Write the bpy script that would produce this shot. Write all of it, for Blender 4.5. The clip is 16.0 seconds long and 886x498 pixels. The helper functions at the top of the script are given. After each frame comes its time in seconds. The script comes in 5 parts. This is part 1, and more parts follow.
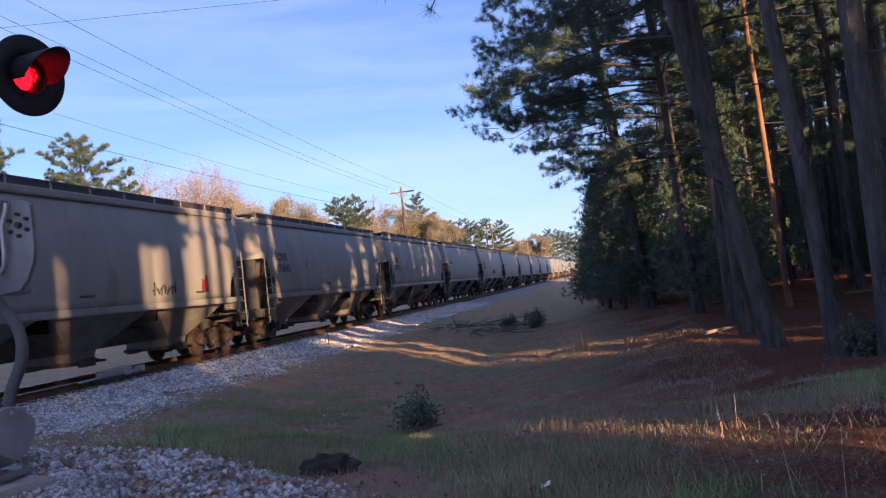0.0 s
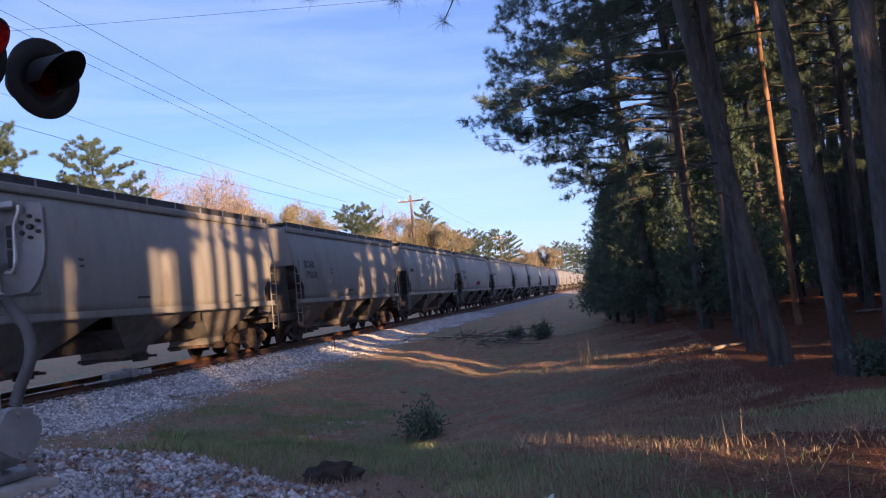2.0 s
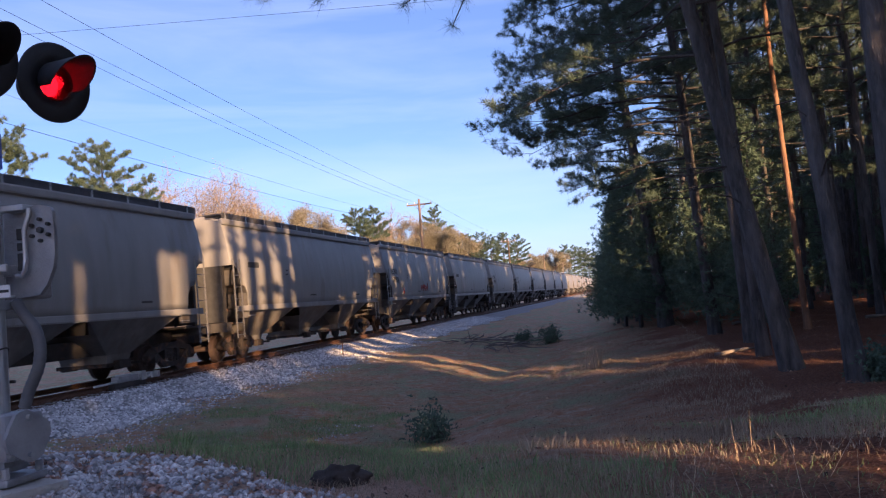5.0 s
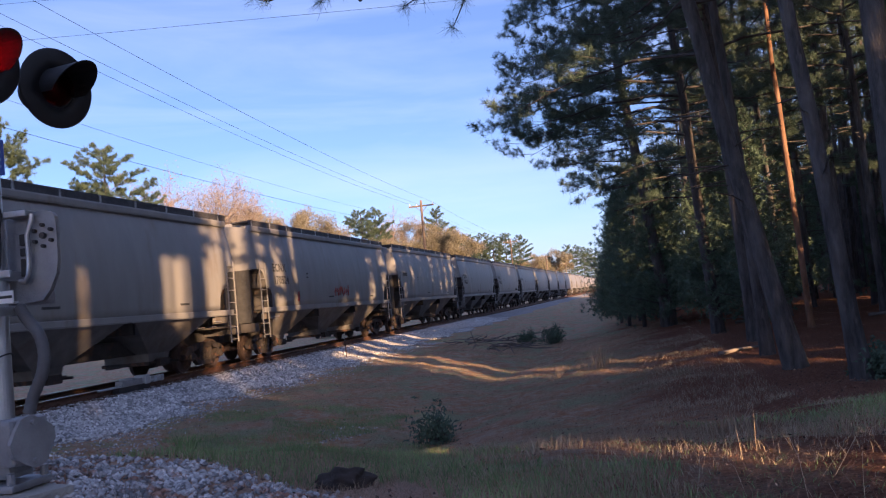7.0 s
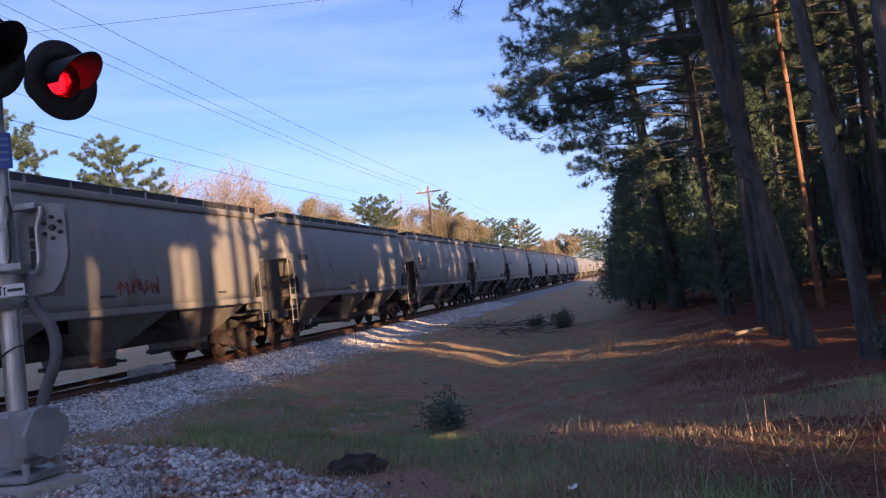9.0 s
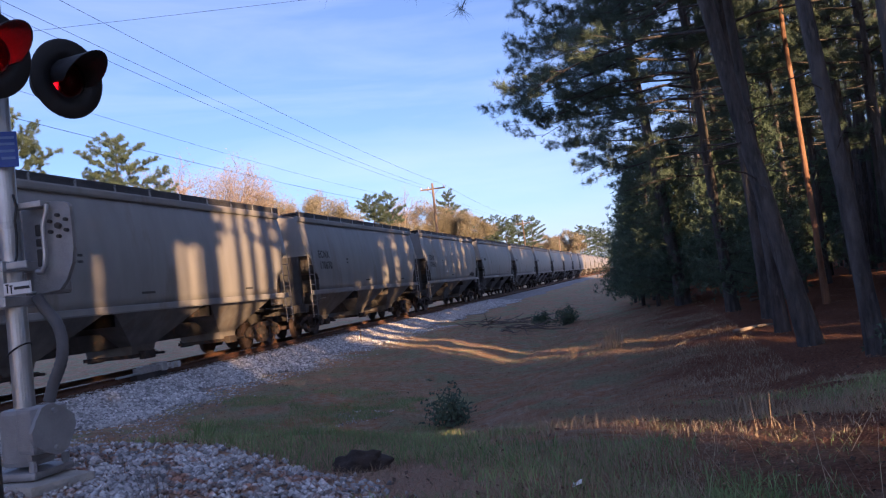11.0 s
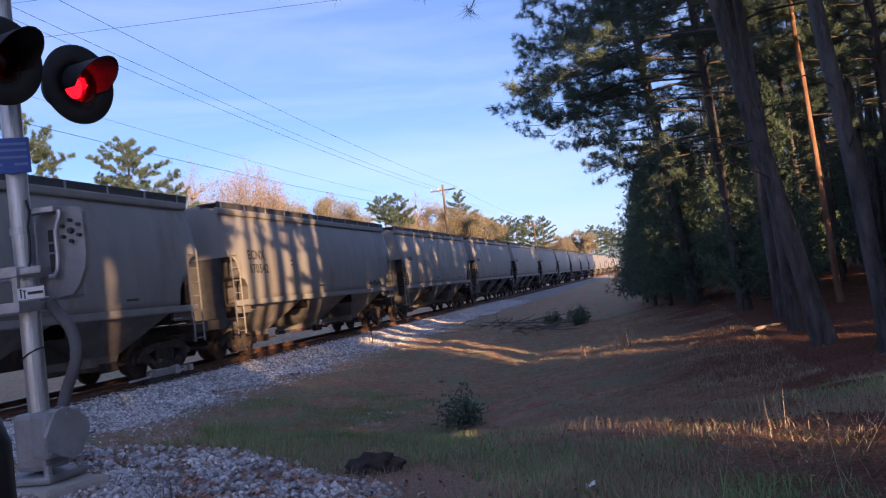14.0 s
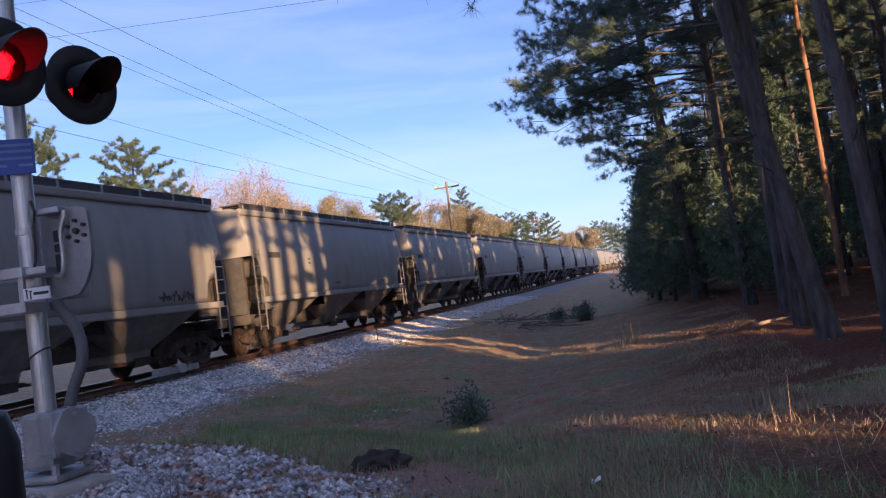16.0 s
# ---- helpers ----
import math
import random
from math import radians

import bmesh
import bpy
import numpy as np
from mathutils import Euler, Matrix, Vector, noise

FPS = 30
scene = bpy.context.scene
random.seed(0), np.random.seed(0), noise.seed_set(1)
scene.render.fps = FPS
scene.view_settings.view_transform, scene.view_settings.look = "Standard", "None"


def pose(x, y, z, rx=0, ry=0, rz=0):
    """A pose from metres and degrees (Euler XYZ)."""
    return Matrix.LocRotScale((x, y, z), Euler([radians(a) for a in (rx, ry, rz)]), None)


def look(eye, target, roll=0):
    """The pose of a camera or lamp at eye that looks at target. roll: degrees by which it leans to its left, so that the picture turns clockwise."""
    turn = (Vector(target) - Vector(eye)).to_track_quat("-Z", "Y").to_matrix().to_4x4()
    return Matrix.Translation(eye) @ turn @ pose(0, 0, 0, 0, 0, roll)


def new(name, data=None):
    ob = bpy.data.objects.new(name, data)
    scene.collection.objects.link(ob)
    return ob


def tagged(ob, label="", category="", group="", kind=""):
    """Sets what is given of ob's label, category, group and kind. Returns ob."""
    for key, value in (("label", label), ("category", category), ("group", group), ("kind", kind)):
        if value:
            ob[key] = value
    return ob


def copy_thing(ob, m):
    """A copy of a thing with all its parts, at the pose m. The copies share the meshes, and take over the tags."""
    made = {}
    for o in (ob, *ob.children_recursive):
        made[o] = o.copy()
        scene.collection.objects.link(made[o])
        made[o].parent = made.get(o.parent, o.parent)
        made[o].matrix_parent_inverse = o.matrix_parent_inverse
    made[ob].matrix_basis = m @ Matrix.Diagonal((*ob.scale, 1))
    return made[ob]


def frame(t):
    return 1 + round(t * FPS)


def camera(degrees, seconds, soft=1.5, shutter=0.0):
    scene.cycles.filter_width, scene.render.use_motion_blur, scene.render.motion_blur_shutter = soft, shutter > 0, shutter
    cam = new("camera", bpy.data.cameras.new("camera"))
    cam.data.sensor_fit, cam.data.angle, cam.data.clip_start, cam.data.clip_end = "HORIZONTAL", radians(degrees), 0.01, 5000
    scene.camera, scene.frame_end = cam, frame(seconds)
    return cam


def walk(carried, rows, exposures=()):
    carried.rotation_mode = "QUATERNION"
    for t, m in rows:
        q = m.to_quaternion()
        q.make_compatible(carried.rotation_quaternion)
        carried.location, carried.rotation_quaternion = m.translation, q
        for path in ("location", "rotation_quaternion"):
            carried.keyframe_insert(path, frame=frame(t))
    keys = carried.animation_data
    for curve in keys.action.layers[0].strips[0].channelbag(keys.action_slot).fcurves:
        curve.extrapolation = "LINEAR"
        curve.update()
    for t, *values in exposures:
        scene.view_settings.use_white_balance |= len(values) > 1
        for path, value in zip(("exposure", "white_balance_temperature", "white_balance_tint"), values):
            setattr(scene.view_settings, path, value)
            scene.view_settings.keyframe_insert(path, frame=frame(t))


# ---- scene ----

# ---------------- camera ----------------
# Axes: y runs along the track away from the crossing, x to the woods, z up from the eye's level.
cam = camera(55.5, 16.0, soft=1.15, shutter=0.25)
walk(cam, [
    (0.0, pose(-0.007, 0.018, -0.012, 92.477, 6.254, 11.302)),
    (0.5, pose(-0.008, 0.016, -0.013, 92.549, 6.059, 11.491)),
    (1.0, pose(-0.008, 0.018, -0.013, 92.729, 5.937, 11.702)),
    (1.5, pose(-0.007, 0.012, -0.011, 92.880, 5.512, 12.044)),
    (2.0, pose(-0.005, 0.010, -0.009, 93.182, 5.020, 11.814)),
    (2.5, pose(-0.006, 0.010, -0.009, 93.768, 4.576, 12.099)),
    (3.0, pose(-0.006, 0.010, -0.007, 93.992, 4.256, 12.706)),
    (3.5, pose(-0.004, 0.006, -0.005, 93.679, 3.973, 12.783)),
    (4.0, pose(-0.005, 0.010, -0.006, 93.332, 4.431, 12.576)),
    (6.5, pose(-0.004, 0.010, -0.003, 93.658, 5.069, 12.355)),
    (7.0, pose(-0.003, 0.008, -0.002, 93.560, 5.364, 12.562)),
    (7.5, pose(-0.003, 0.009, -0.002, 93.435, 5.566, 12.839)),
    (8.0, pose(-0.003, 0.008, -0.001, 93.391, 5.786, 13.093)),
    (8.5, pose(-0.003, 0.008, -0.001, 93.115, 5.982, 13.167)),
    (9.0, pose(-0.002, 0.008, -0.000, 92.646, 6.192, 13.153)),
    (11.5, pose(0.000, -0.002, -0.001, 92.487, 6.364, 13.542)),
    (12.0, pose(-0.000, -0.001, -0.000, 92.505, 6.401, 13.601)),
    (12.5, pose(0.000, -0.001, 0.000, 92.447, 6.352, 13.651)),
    (13.0, pose(-0.000, -0.001, 0.001, 92.517, 6.554, 13.767)),
    (13.5, pose(0.000, 0.001, 0.002, 92.760, 6.953, 14.083)),
    (14.0, pose(0.001, 0.001, 0.002, 92.649, 6.761, 14.229)),
    (14.5, pose(0.002, -0.000, 0.002, 92.269, 6.849, 14.171)),
    (15.0, pose(0.002, -0.001, 0.002, 92.207, 7.132, 14.167)),
    (15.5, pose(0.003, -0.002, 0.001, 92.368, 7.235, 14.354)),
    (16.0, pose(0.004, -0.004, 0.001, 92.489, 7.242, 14.543)),
], exposures=[(0.0, 1.62, 5400, 28), (16.0, 1.62, 5400, 28)])

# ---------------- light ----------------
SUN_EL = 8.5
SUN_DIR = Vector((0.632, -0.775, math.tan(radians(SUN_EL)))).normalized()   # towards the sun
world = bpy.data.worlds.new("sky")
scene.world = world
world.use_nodes = True
wn, wl = world.node_tree.nodes, world.node_tree.links
wn.clear()
w_out = wn.new("ShaderNodeOutputWorld")
w_bg = wn.new("ShaderNodeBackground")
w_sky = wn.new("ShaderNodeTexSky")
w_sky.sky_type = "NISHITA"
w_sky.sun_disc = False
w_sky.sun_elevation = radians(SUN_EL + 8)
w_sky.sun_rotation = math.atan2(SUN_DIR.x, SUN_DIR.y)
w_sky.altitude, w_sky.air_density, w_sky.dust_density, w_sky.ozone_density = 100, 0.85, 1.1, 3.0
w_tc = wn.new("ShaderNodeTexCoord")
w_map = wn.new("ShaderNodeMapping")
w_map.inputs["Rotation"].default_value = (0.0, radians(10), radians(-25))
w_map.inputs["Scale"].default_value = (1.1, 2.2, 8.0)
w_noise = wn.new("ShaderNodeTexNoise")
w_noise.inputs["Scale"].default_value = 1.7
w_noise.inputs["Detail"].default_value = 7
w_noise.inputs["Roughness"].default_value = 0.52
w_noise.inputs["Distortion"].default_value = 0.5
w_ramp = wn.new("ShaderNodeValToRGB")
w_ramp.color_ramp.elements[0].position, w_ramp.color_ramp.elements[0].color = 0.42, (0.08, 0.08, 0.08, 1)
w_ramp.color_ramp.elements[1].position, w_ramp.color_ramp.elements[1].color = 0.85, (0.42, 0.42, 0.42, 1)
w_mix = wn.new("ShaderNodeMix")
w_mix.data_type = "RGBA"
w_mix.inputs["B"].default_value = (7.0, 7.2, 7.8, 1)
wl.new(w_tc.outputs["Generated"], w_map.inputs["Vector"])
wl.new(w_map.outputs["Vector"], w_noise.inputs["Vector"])
wl.new(w_noise.outputs["Fac"], w_ramp.inputs["Fac"])
wl.new(w_ramp.outputs["Color"], w_mix.inputs["Factor"])
wl.new(w_sky.outputs["Color"], w_mix.inputs["A"])
wl.new(w_mix.outputs["Result"], w_bg.inputs["Color"])
wl.new(w_bg.outputs["Background"], w_out.inputs["Surface"])
w_bg.inputs["Strength"].default_value = 0.055

sun = new("sun", bpy.data.lights.new("sun", "SUN"))
sun.data.energy, sun.data.angle, sun.data.color = 5.0, radians(0.5), (1.0, 0.6, 0.23)
sun.matrix_world = look(SUN_DIR * 100, (0, 0, 0))


# ---------------- materials ----------------
def mat(name, a, b, rough=0.8, metal=0.0, scale=6.0, fine=60.0, bump=0.3, c=None, c_amount=0.0, c_scale=2.0, space="Object",
        stretch=(1, 1, 1), vary=0.0, island=0.0, spec=0.5, bump_dist=0.02, translucent=0.0):
    """A surface whose colour wanders from a to b at two scales, with patches of c, fine relief, and a shift of brightness from piece to piece."""
    m = bpy.data.materials.new(name)
    m.use_nodes = True
    n, l = m.node_tree.nodes, m.node_tree.links
    p = n["Principled BSDF"]
    p.inputs["Metallic"].default_value = metal
    p.inputs["Specular IOR Level"].default_value = spec
    mp = n.new("ShaderNodeMapping")
    mp.inputs["Scale"].default_value = stretch
    if space == "World":
        l.new(n.new("ShaderNodeNewGeometry").outputs["Position"], mp.inputs["Vector"])
    else:
        l.new(n.new("ShaderNodeTexCoord").outputs["Object"], mp.inputs["Vector"])

    def noise_node(s, d):
        t = n.new("ShaderNodeTexNoise")
        t.inputs["Scale"].default_value, t.inputs["Detail"].default_value, t.inputs["Roughness"].default_value = s, d, 0.6
        l.new(mp.outputs["Vector"], t.inputs["Vector"])
        return t.outputs["Fac"]

    big, small = noise_node(scale, 5), noise_node(fine, 4)
    add = n.new("ShaderNodeMath")
    add.operation = "MULTIPLY_ADD"
    add.inputs[1].default_value, add.use_clamp = 0.5, True
    l.new(small, add.inputs[0])
    sub = n.new("ShaderNodeMapRange")
    sub.inputs["From Min"].default_value, sub.inputs["From Max"].default_value = 0.3, 0.7
    sub.inputs["To Min"].default_value, sub.inputs["To Max"].default_value = -0.25, 0.75
    l.new(big, sub.inputs["Value"])
    l.new(sub.outputs["Result"], add.inputs[2])
    mix = n.new("ShaderNodeMix")
    mix.data_type = "RGBA"
    mix.inputs["A"].default_value, mix.inputs["B"].default_value = (*a, 1), (*b, 1)
    l.new(add.outputs[0], mix.inputs["Factor"])
    col = mix.outputs["Result"]
    if c:
        r = n.new("ShaderNodeMapRange")
        r.inputs["From Min"].default_value, r.inputs["From Max"].default_value = 0.62 - c_amount, 0.70 - c_amount * 0.8
        l.new(noise_node(c_scale, 6), r.inputs["Value"])
        mc = n.new("ShaderNodeMix")
        mc.data_type = "RGBA"
        mc.inputs["B"].default_value = (*c, 1)
        l.new(r.outputs["Result"], mc.inputs["Factor"])
        l.new(col, mc.inputs["A"])
        col = mc.outputs["Result"]
    if vary or island:
        hsv = n.new("ShaderNodeHueSaturation")
        mr = n.new("ShaderNodeMapRange")
        amount = vary or island
        mr.inputs["To Min"].default_value, mr.inputs["To Max"].default_value = 1 - amount, 1 + amount
        if vary:
            l.new(n.new("ShaderNodeObjectInfo").outputs["Random"], mr.inputs["Value"])
        else:
            l.new(n.new("ShaderNodeNewGeometry").outputs["Random Per Island"], mr.inputs["Value"])
        l.new(mr.outputs["Result"], hsv.inputs["Value"])
        l.new(col, hsv.inputs["Color"])
        col = hsv.outputs["Color"]
    l.new(col, p.inputs["Base Color"])
    rr = n.new("ShaderNodeMapRange")
    rr.inputs["To Min"].default_value, rr.inputs["To Max"].default_value = max(rough - 0.12, 0.05), min(rough + 0.12, 1)
    l.new(small, rr.inputs["Value"])
    l.new(rr.outputs["Result"], p.inputs["Roughness"])
    if bump:
        bp = n.new("ShaderNodeBump")
        bp.inputs["Strength"].default_value, bp.inputs["Distance"].default_value = bump, bump_dist
        l.new(small, bp.inputs["Height"])
        l.new(bp.outputs["Normal"], p.inputs["Normal"])
    if translucent:
        tr = n.new("ShaderNodeBsdfTranslucent")
        ms = n.new("ShaderNodeMixShader")
        ms.inputs["Fac"].default_value = translucent
        l.new(col, tr.inputs["Color"])
        l.new(p.outputs["BSDF"], ms.inputs[1])
        l.new(tr.outputs["BSDF"], ms.inputs[2])
        l.new(ms.outputs["Shader"], n["Material Output"].inputs["Surface"])
    return m


M_CAR = mat("hopper paint", (0.195, 0.193, 0.189), (0.26, 0.257, 0.252), 0.5, 0, 1.3, 22, 0.12, (0.19, 0.175, 0.16), 0.05, 1.1, stretch=(1, 1, 0.25), vary=0.06)
# car paint with dirt patches, darkened to carry the shade under the body
M_CHUTE = mat("dirty chute paint with painted shade", (0.1, 0.095, 0.09), (0.19, 0.18, 0.17), 0.65, 0, 2, 25, 0.2, (0.13, 0.11, 0.095), 0.08, 1.5)
# dark under frame paint, also laid on body faces to paint their shade
M_CARDARK = mat("under frame paint and underside shade", (0.028, 0.026, 0.026), (0.07, 0.064, 0.06), 0.7, 0, 3, 30, 0.2, (0.16, 0.09, 0.05), 0.05)
M_GRATE = mat("running board grating", (0.05, 0.05, 0.055), (0.1, 0.1, 0.105), 0.6, 0.5, 4, 80, 0.5)
M_TRUCK = mat("truck iron", (0.02, 0.017, 0.016), (0.06, 0.047, 0.04), 0.75, 0.2, 5, 40, 0.4, (0.14, 0.07, 0.04), 0.06, 4)
M_WHEEL = mat("worn wheel steel", (0.06, 0.045, 0.04), (0.13, 0.09, 0.075), 0.55, 0.6, 5, 40, 0.3)
M_RAIL = mat("rusty rail steel", (0.075, 0.038, 0.024), (0.15, 0.075, 0.042), 0.7, 0.3, 3, 40, 0.4, space="World")
M_RAILTOP = mat("polished rail head", (0.4, 0.38, 0.36), (0.55, 0.52, 0.5), 0.25, 1.0, 3, 30, 0.05, space="World")
M_TIE = mat("creosoted tie", (0.06, 0.04, 0.03), (0.16, 0.11, 0.08), 0.9, 0, 2, 25, 0.6, vary=0.25, space="World")
# stencil black, also used to paint the shade on the cars' end plates
M_INKSHADE = mat("black stencil paint and end plate shade", (0.03, 0.03, 0.03), (0.06, 0.06, 0.06), 0.7, 0, 5, 60, 0.1)
M_REDINK = mat("red spray paint", (0.3, 0.03, 0.03), (0.4, 0.06, 0.05), 0.6, 0, 5, 60, 0.1)
M_BALLAST = mat("ballast stone", (0.3, 0.3, 0.3), (0.7, 0.69, 0.68), 0.9, 0, 4, 35, 0.6, island=0.55, space="World")
M_GRAVEL = mat("shoulder gravel", (0.3, 0.29, 0.29), (0.68, 0.66, 0.65), 0.9, 0, 3, 30, 0.6, (0.36, 0.2, 0.14), 0.08, 5, island=0.55, space="World")
M_BED = mat("ballast bed", (0.17, 0.17, 0.175), (0.42, 0.415, 0.41), 0.95, 0, 9, 26, 1.0, (0.3, 0.25, 0.21), 0.05, 0.8, space="World", bump_dist=0.06)
M_SIGNLINE = mat("faded sign lettering", (0.1, 0.18, 0.42), (0.16, 0.25, 0.5), 0.5, 0, 5, 60, 0.05)
M_BARK = mat("pine bark", (0.026, 0.025, 0.026), (0.125, 0.115, 0.11), 0.95, 0, 5, 20, 1.0, (0.11, 0.1, 0.09), 0.04, 12, stretch=(1, 1, 0.22), bump_dist=0.05)
M_BARKRED = mat("reddish pine bark", (0.11, 0.055, 0.032), (0.28, 0.155, 0.09), 0.95, 0, 6, 18, 0.8, stretch=(1, 1, 0.22), bump_dist=0.04)
M_NEEDLE = mat("pine needles", (0.06, 0.1, 0.075), (0.13, 0.185, 0.13), 0.6, 0, 0.5, 5, 0.0, island=0.35, translucent=0.25)
M_NEEDLESUN = mat("pine needles light", (0.055, 0.095, 0.06), (0.12, 0.165, 0.1), 0.6, 0, 0.4, 5, 0.0, island=0.35, translucent=0.3)
M_CEDAR = mat("cedar foliage", (0.06, 0.105, 0.075), (0.13, 0.19, 0.125), 0.7, 0, 0.8, 5, 0.0, island=0.35, translucent=0.2)
M_LEAFBROWN = mat("dry oak leaves", (0.19, 0.175, 0.12), (0.3, 0.275, 0.19), 0.8, 0, 0.3, 4, 0.0, island=0.35, translucent=0.35)
M_BUD = mat("twig tips", (0.22, 0.19, 0.15), (0.33, 0.29, 0.24), 0.9, 0, 0.5, 6, 0.0, island=0.3, translucent=0.2)
M_TWIG = mat("bare twigs", (0.18, 0.135, 0.105), (0.3, 0.235, 0.185), 0.9, 0, 3, 20, 0.2)
M_GRASSDRY = mat("dry grass", (0.3, 0.225, 0.15), (0.52, 0.42, 0.29), 0.8, 0, 0.6, 6, 0.0, island=0.35, translucent=0.3, space="World")
M_GRASSGREEN = mat("green grass", (0.15, 0.23, 0.085), (0.33, 0.42, 0.18), 0.75, 0, 0.8, 6, 0.0, island=0.35, translucent=0.3, space="World")
M_STRAWPALE = mat("pale straw", (0.4, 0.3, 0.19), (0.6, 0.48, 0.33), 0.8, 0, 0.6, 6, 0.0, island=0.3, translucent=0.3, space="World")
M_STRAW = mat("fallen pine straw", (0.2, 0.085, 0.045), (0.42, 0.22, 0.12), 0.85, 0, 0.8, 6, 0.0, island=0.4, space="World")
M_LITTERDARK = mat("dark litter", (0.04, 0.025, 0.018), (0.13, 0.08, 0.055), 0.9, 0, 0.8, 8, 0.0, island=0.4, space="World")
M_LITTERPALE = mat("pale litter", (0.36, 0.22, 0.13), (0.56, 0.38, 0.25), 0.85, 0, 0.8, 8, 0.0, island=0.3, space="World")
M_ALU = mat("weathered aluminium", (0.42, 0.43, 0.44), (0.6, 0.61, 0.62), 0.45, 0.85, 3, 40, 0.15)
M_GALV = mat("galvanised steel", (0.36, 0.37, 0.38), (0.55, 0.56, 0.57), 0.5, 0.6, 9, 60, 0.15)
M_BOX = mat("grey cast housing", (0.25, 0.25, 0.255), (0.37, 0.37, 0.375), 0.5, 0.3, 5, 70, 0.3)
M_BLACK = mat("matt black housing", (0.012, 0.012, 0.013), (0.025, 0.025, 0.027), 0.55, 0, 5, 60, 0.1)
M_RUBBER = mat("grey conduit", (0.09, 0.09, 0.095), (0.15, 0.15, 0.155), 0.65, 0, 5, 60, 0.2)
M_CONCRETE = mat("weathered concrete", (0.34, 0.32, 0.28), (0.5, 0.47, 0.42), 0.9, 0, 4, 50, 0.6)
M_BLUE = mat("blue sign sheet", (0.015, 0.06, 0.3), (0.02, 0.08, 0.38), 0.45, 0, 3, 50, 0.05)
M_WHITE = mat("white label", (0.72, 0.72, 0.72), (0.82, 0.82, 0.82), 0.5, 0, 5, 60, 0.05)
M_POLE = mat("tarred pole wood", (0.1, 0.075, 0.055), (0.2, 0.15, 0.11), 0.9, 0, 3, 30, 0.5, stretch=(1, 1, 0.1))
M_WIRE = mat("wire", (0.03, 0.03, 0.035), (0.06, 0.06, 0.065), 0.6, 0.3, 5, 50, 0.0)
M_DEADWOOD = mat("dead wood", (0.1, 0.085, 0.075), (0.26, 0.22, 0.19), 0.9, 0, 5, 30, 0.5)
M_STUMP = mat("charred stump", (0.02, 0.016, 0.014), (0.07, 0.05, 0.04), 0.95, 0, 8, 40, 0.9)

M_LENS = bpy.data.materials.new("red glass")
M_LENS.use_nodes = True
_p = M_LENS.node_tree.nodes["Principled BSDF"]
_p.inputs["Base Color"].default_value = (0.75, 0.03, 0.03, 1)
_p.inputs["Roughness"].default_value, _p.inputs["Transmission Weight"].default_value, _p.inputs["IOR"].default_value = 0.12, 1.0, 1.2
M_GLOW = bpy.data.materials.new("lit red lamp")
M_GLOW.use_nodes = True
_p = M_GLOW.node_tree.nodes["Principled BSDF"]
_p.inputs["Base Color"].default_value = (0.3, 0.01, 0.01, 1)
_p.inputs["Emission Color"].default_value, _p.inputs["Emission Strength"].default_value = (1.0, 0.03, 0.035, 1), 2.2

# ground: pine straw, bare clay, grass and gravel, each with a patch shape of its own
M_GROUND = bpy.data.materials.new("verge soil")
M_GROUND.use_nodes = True


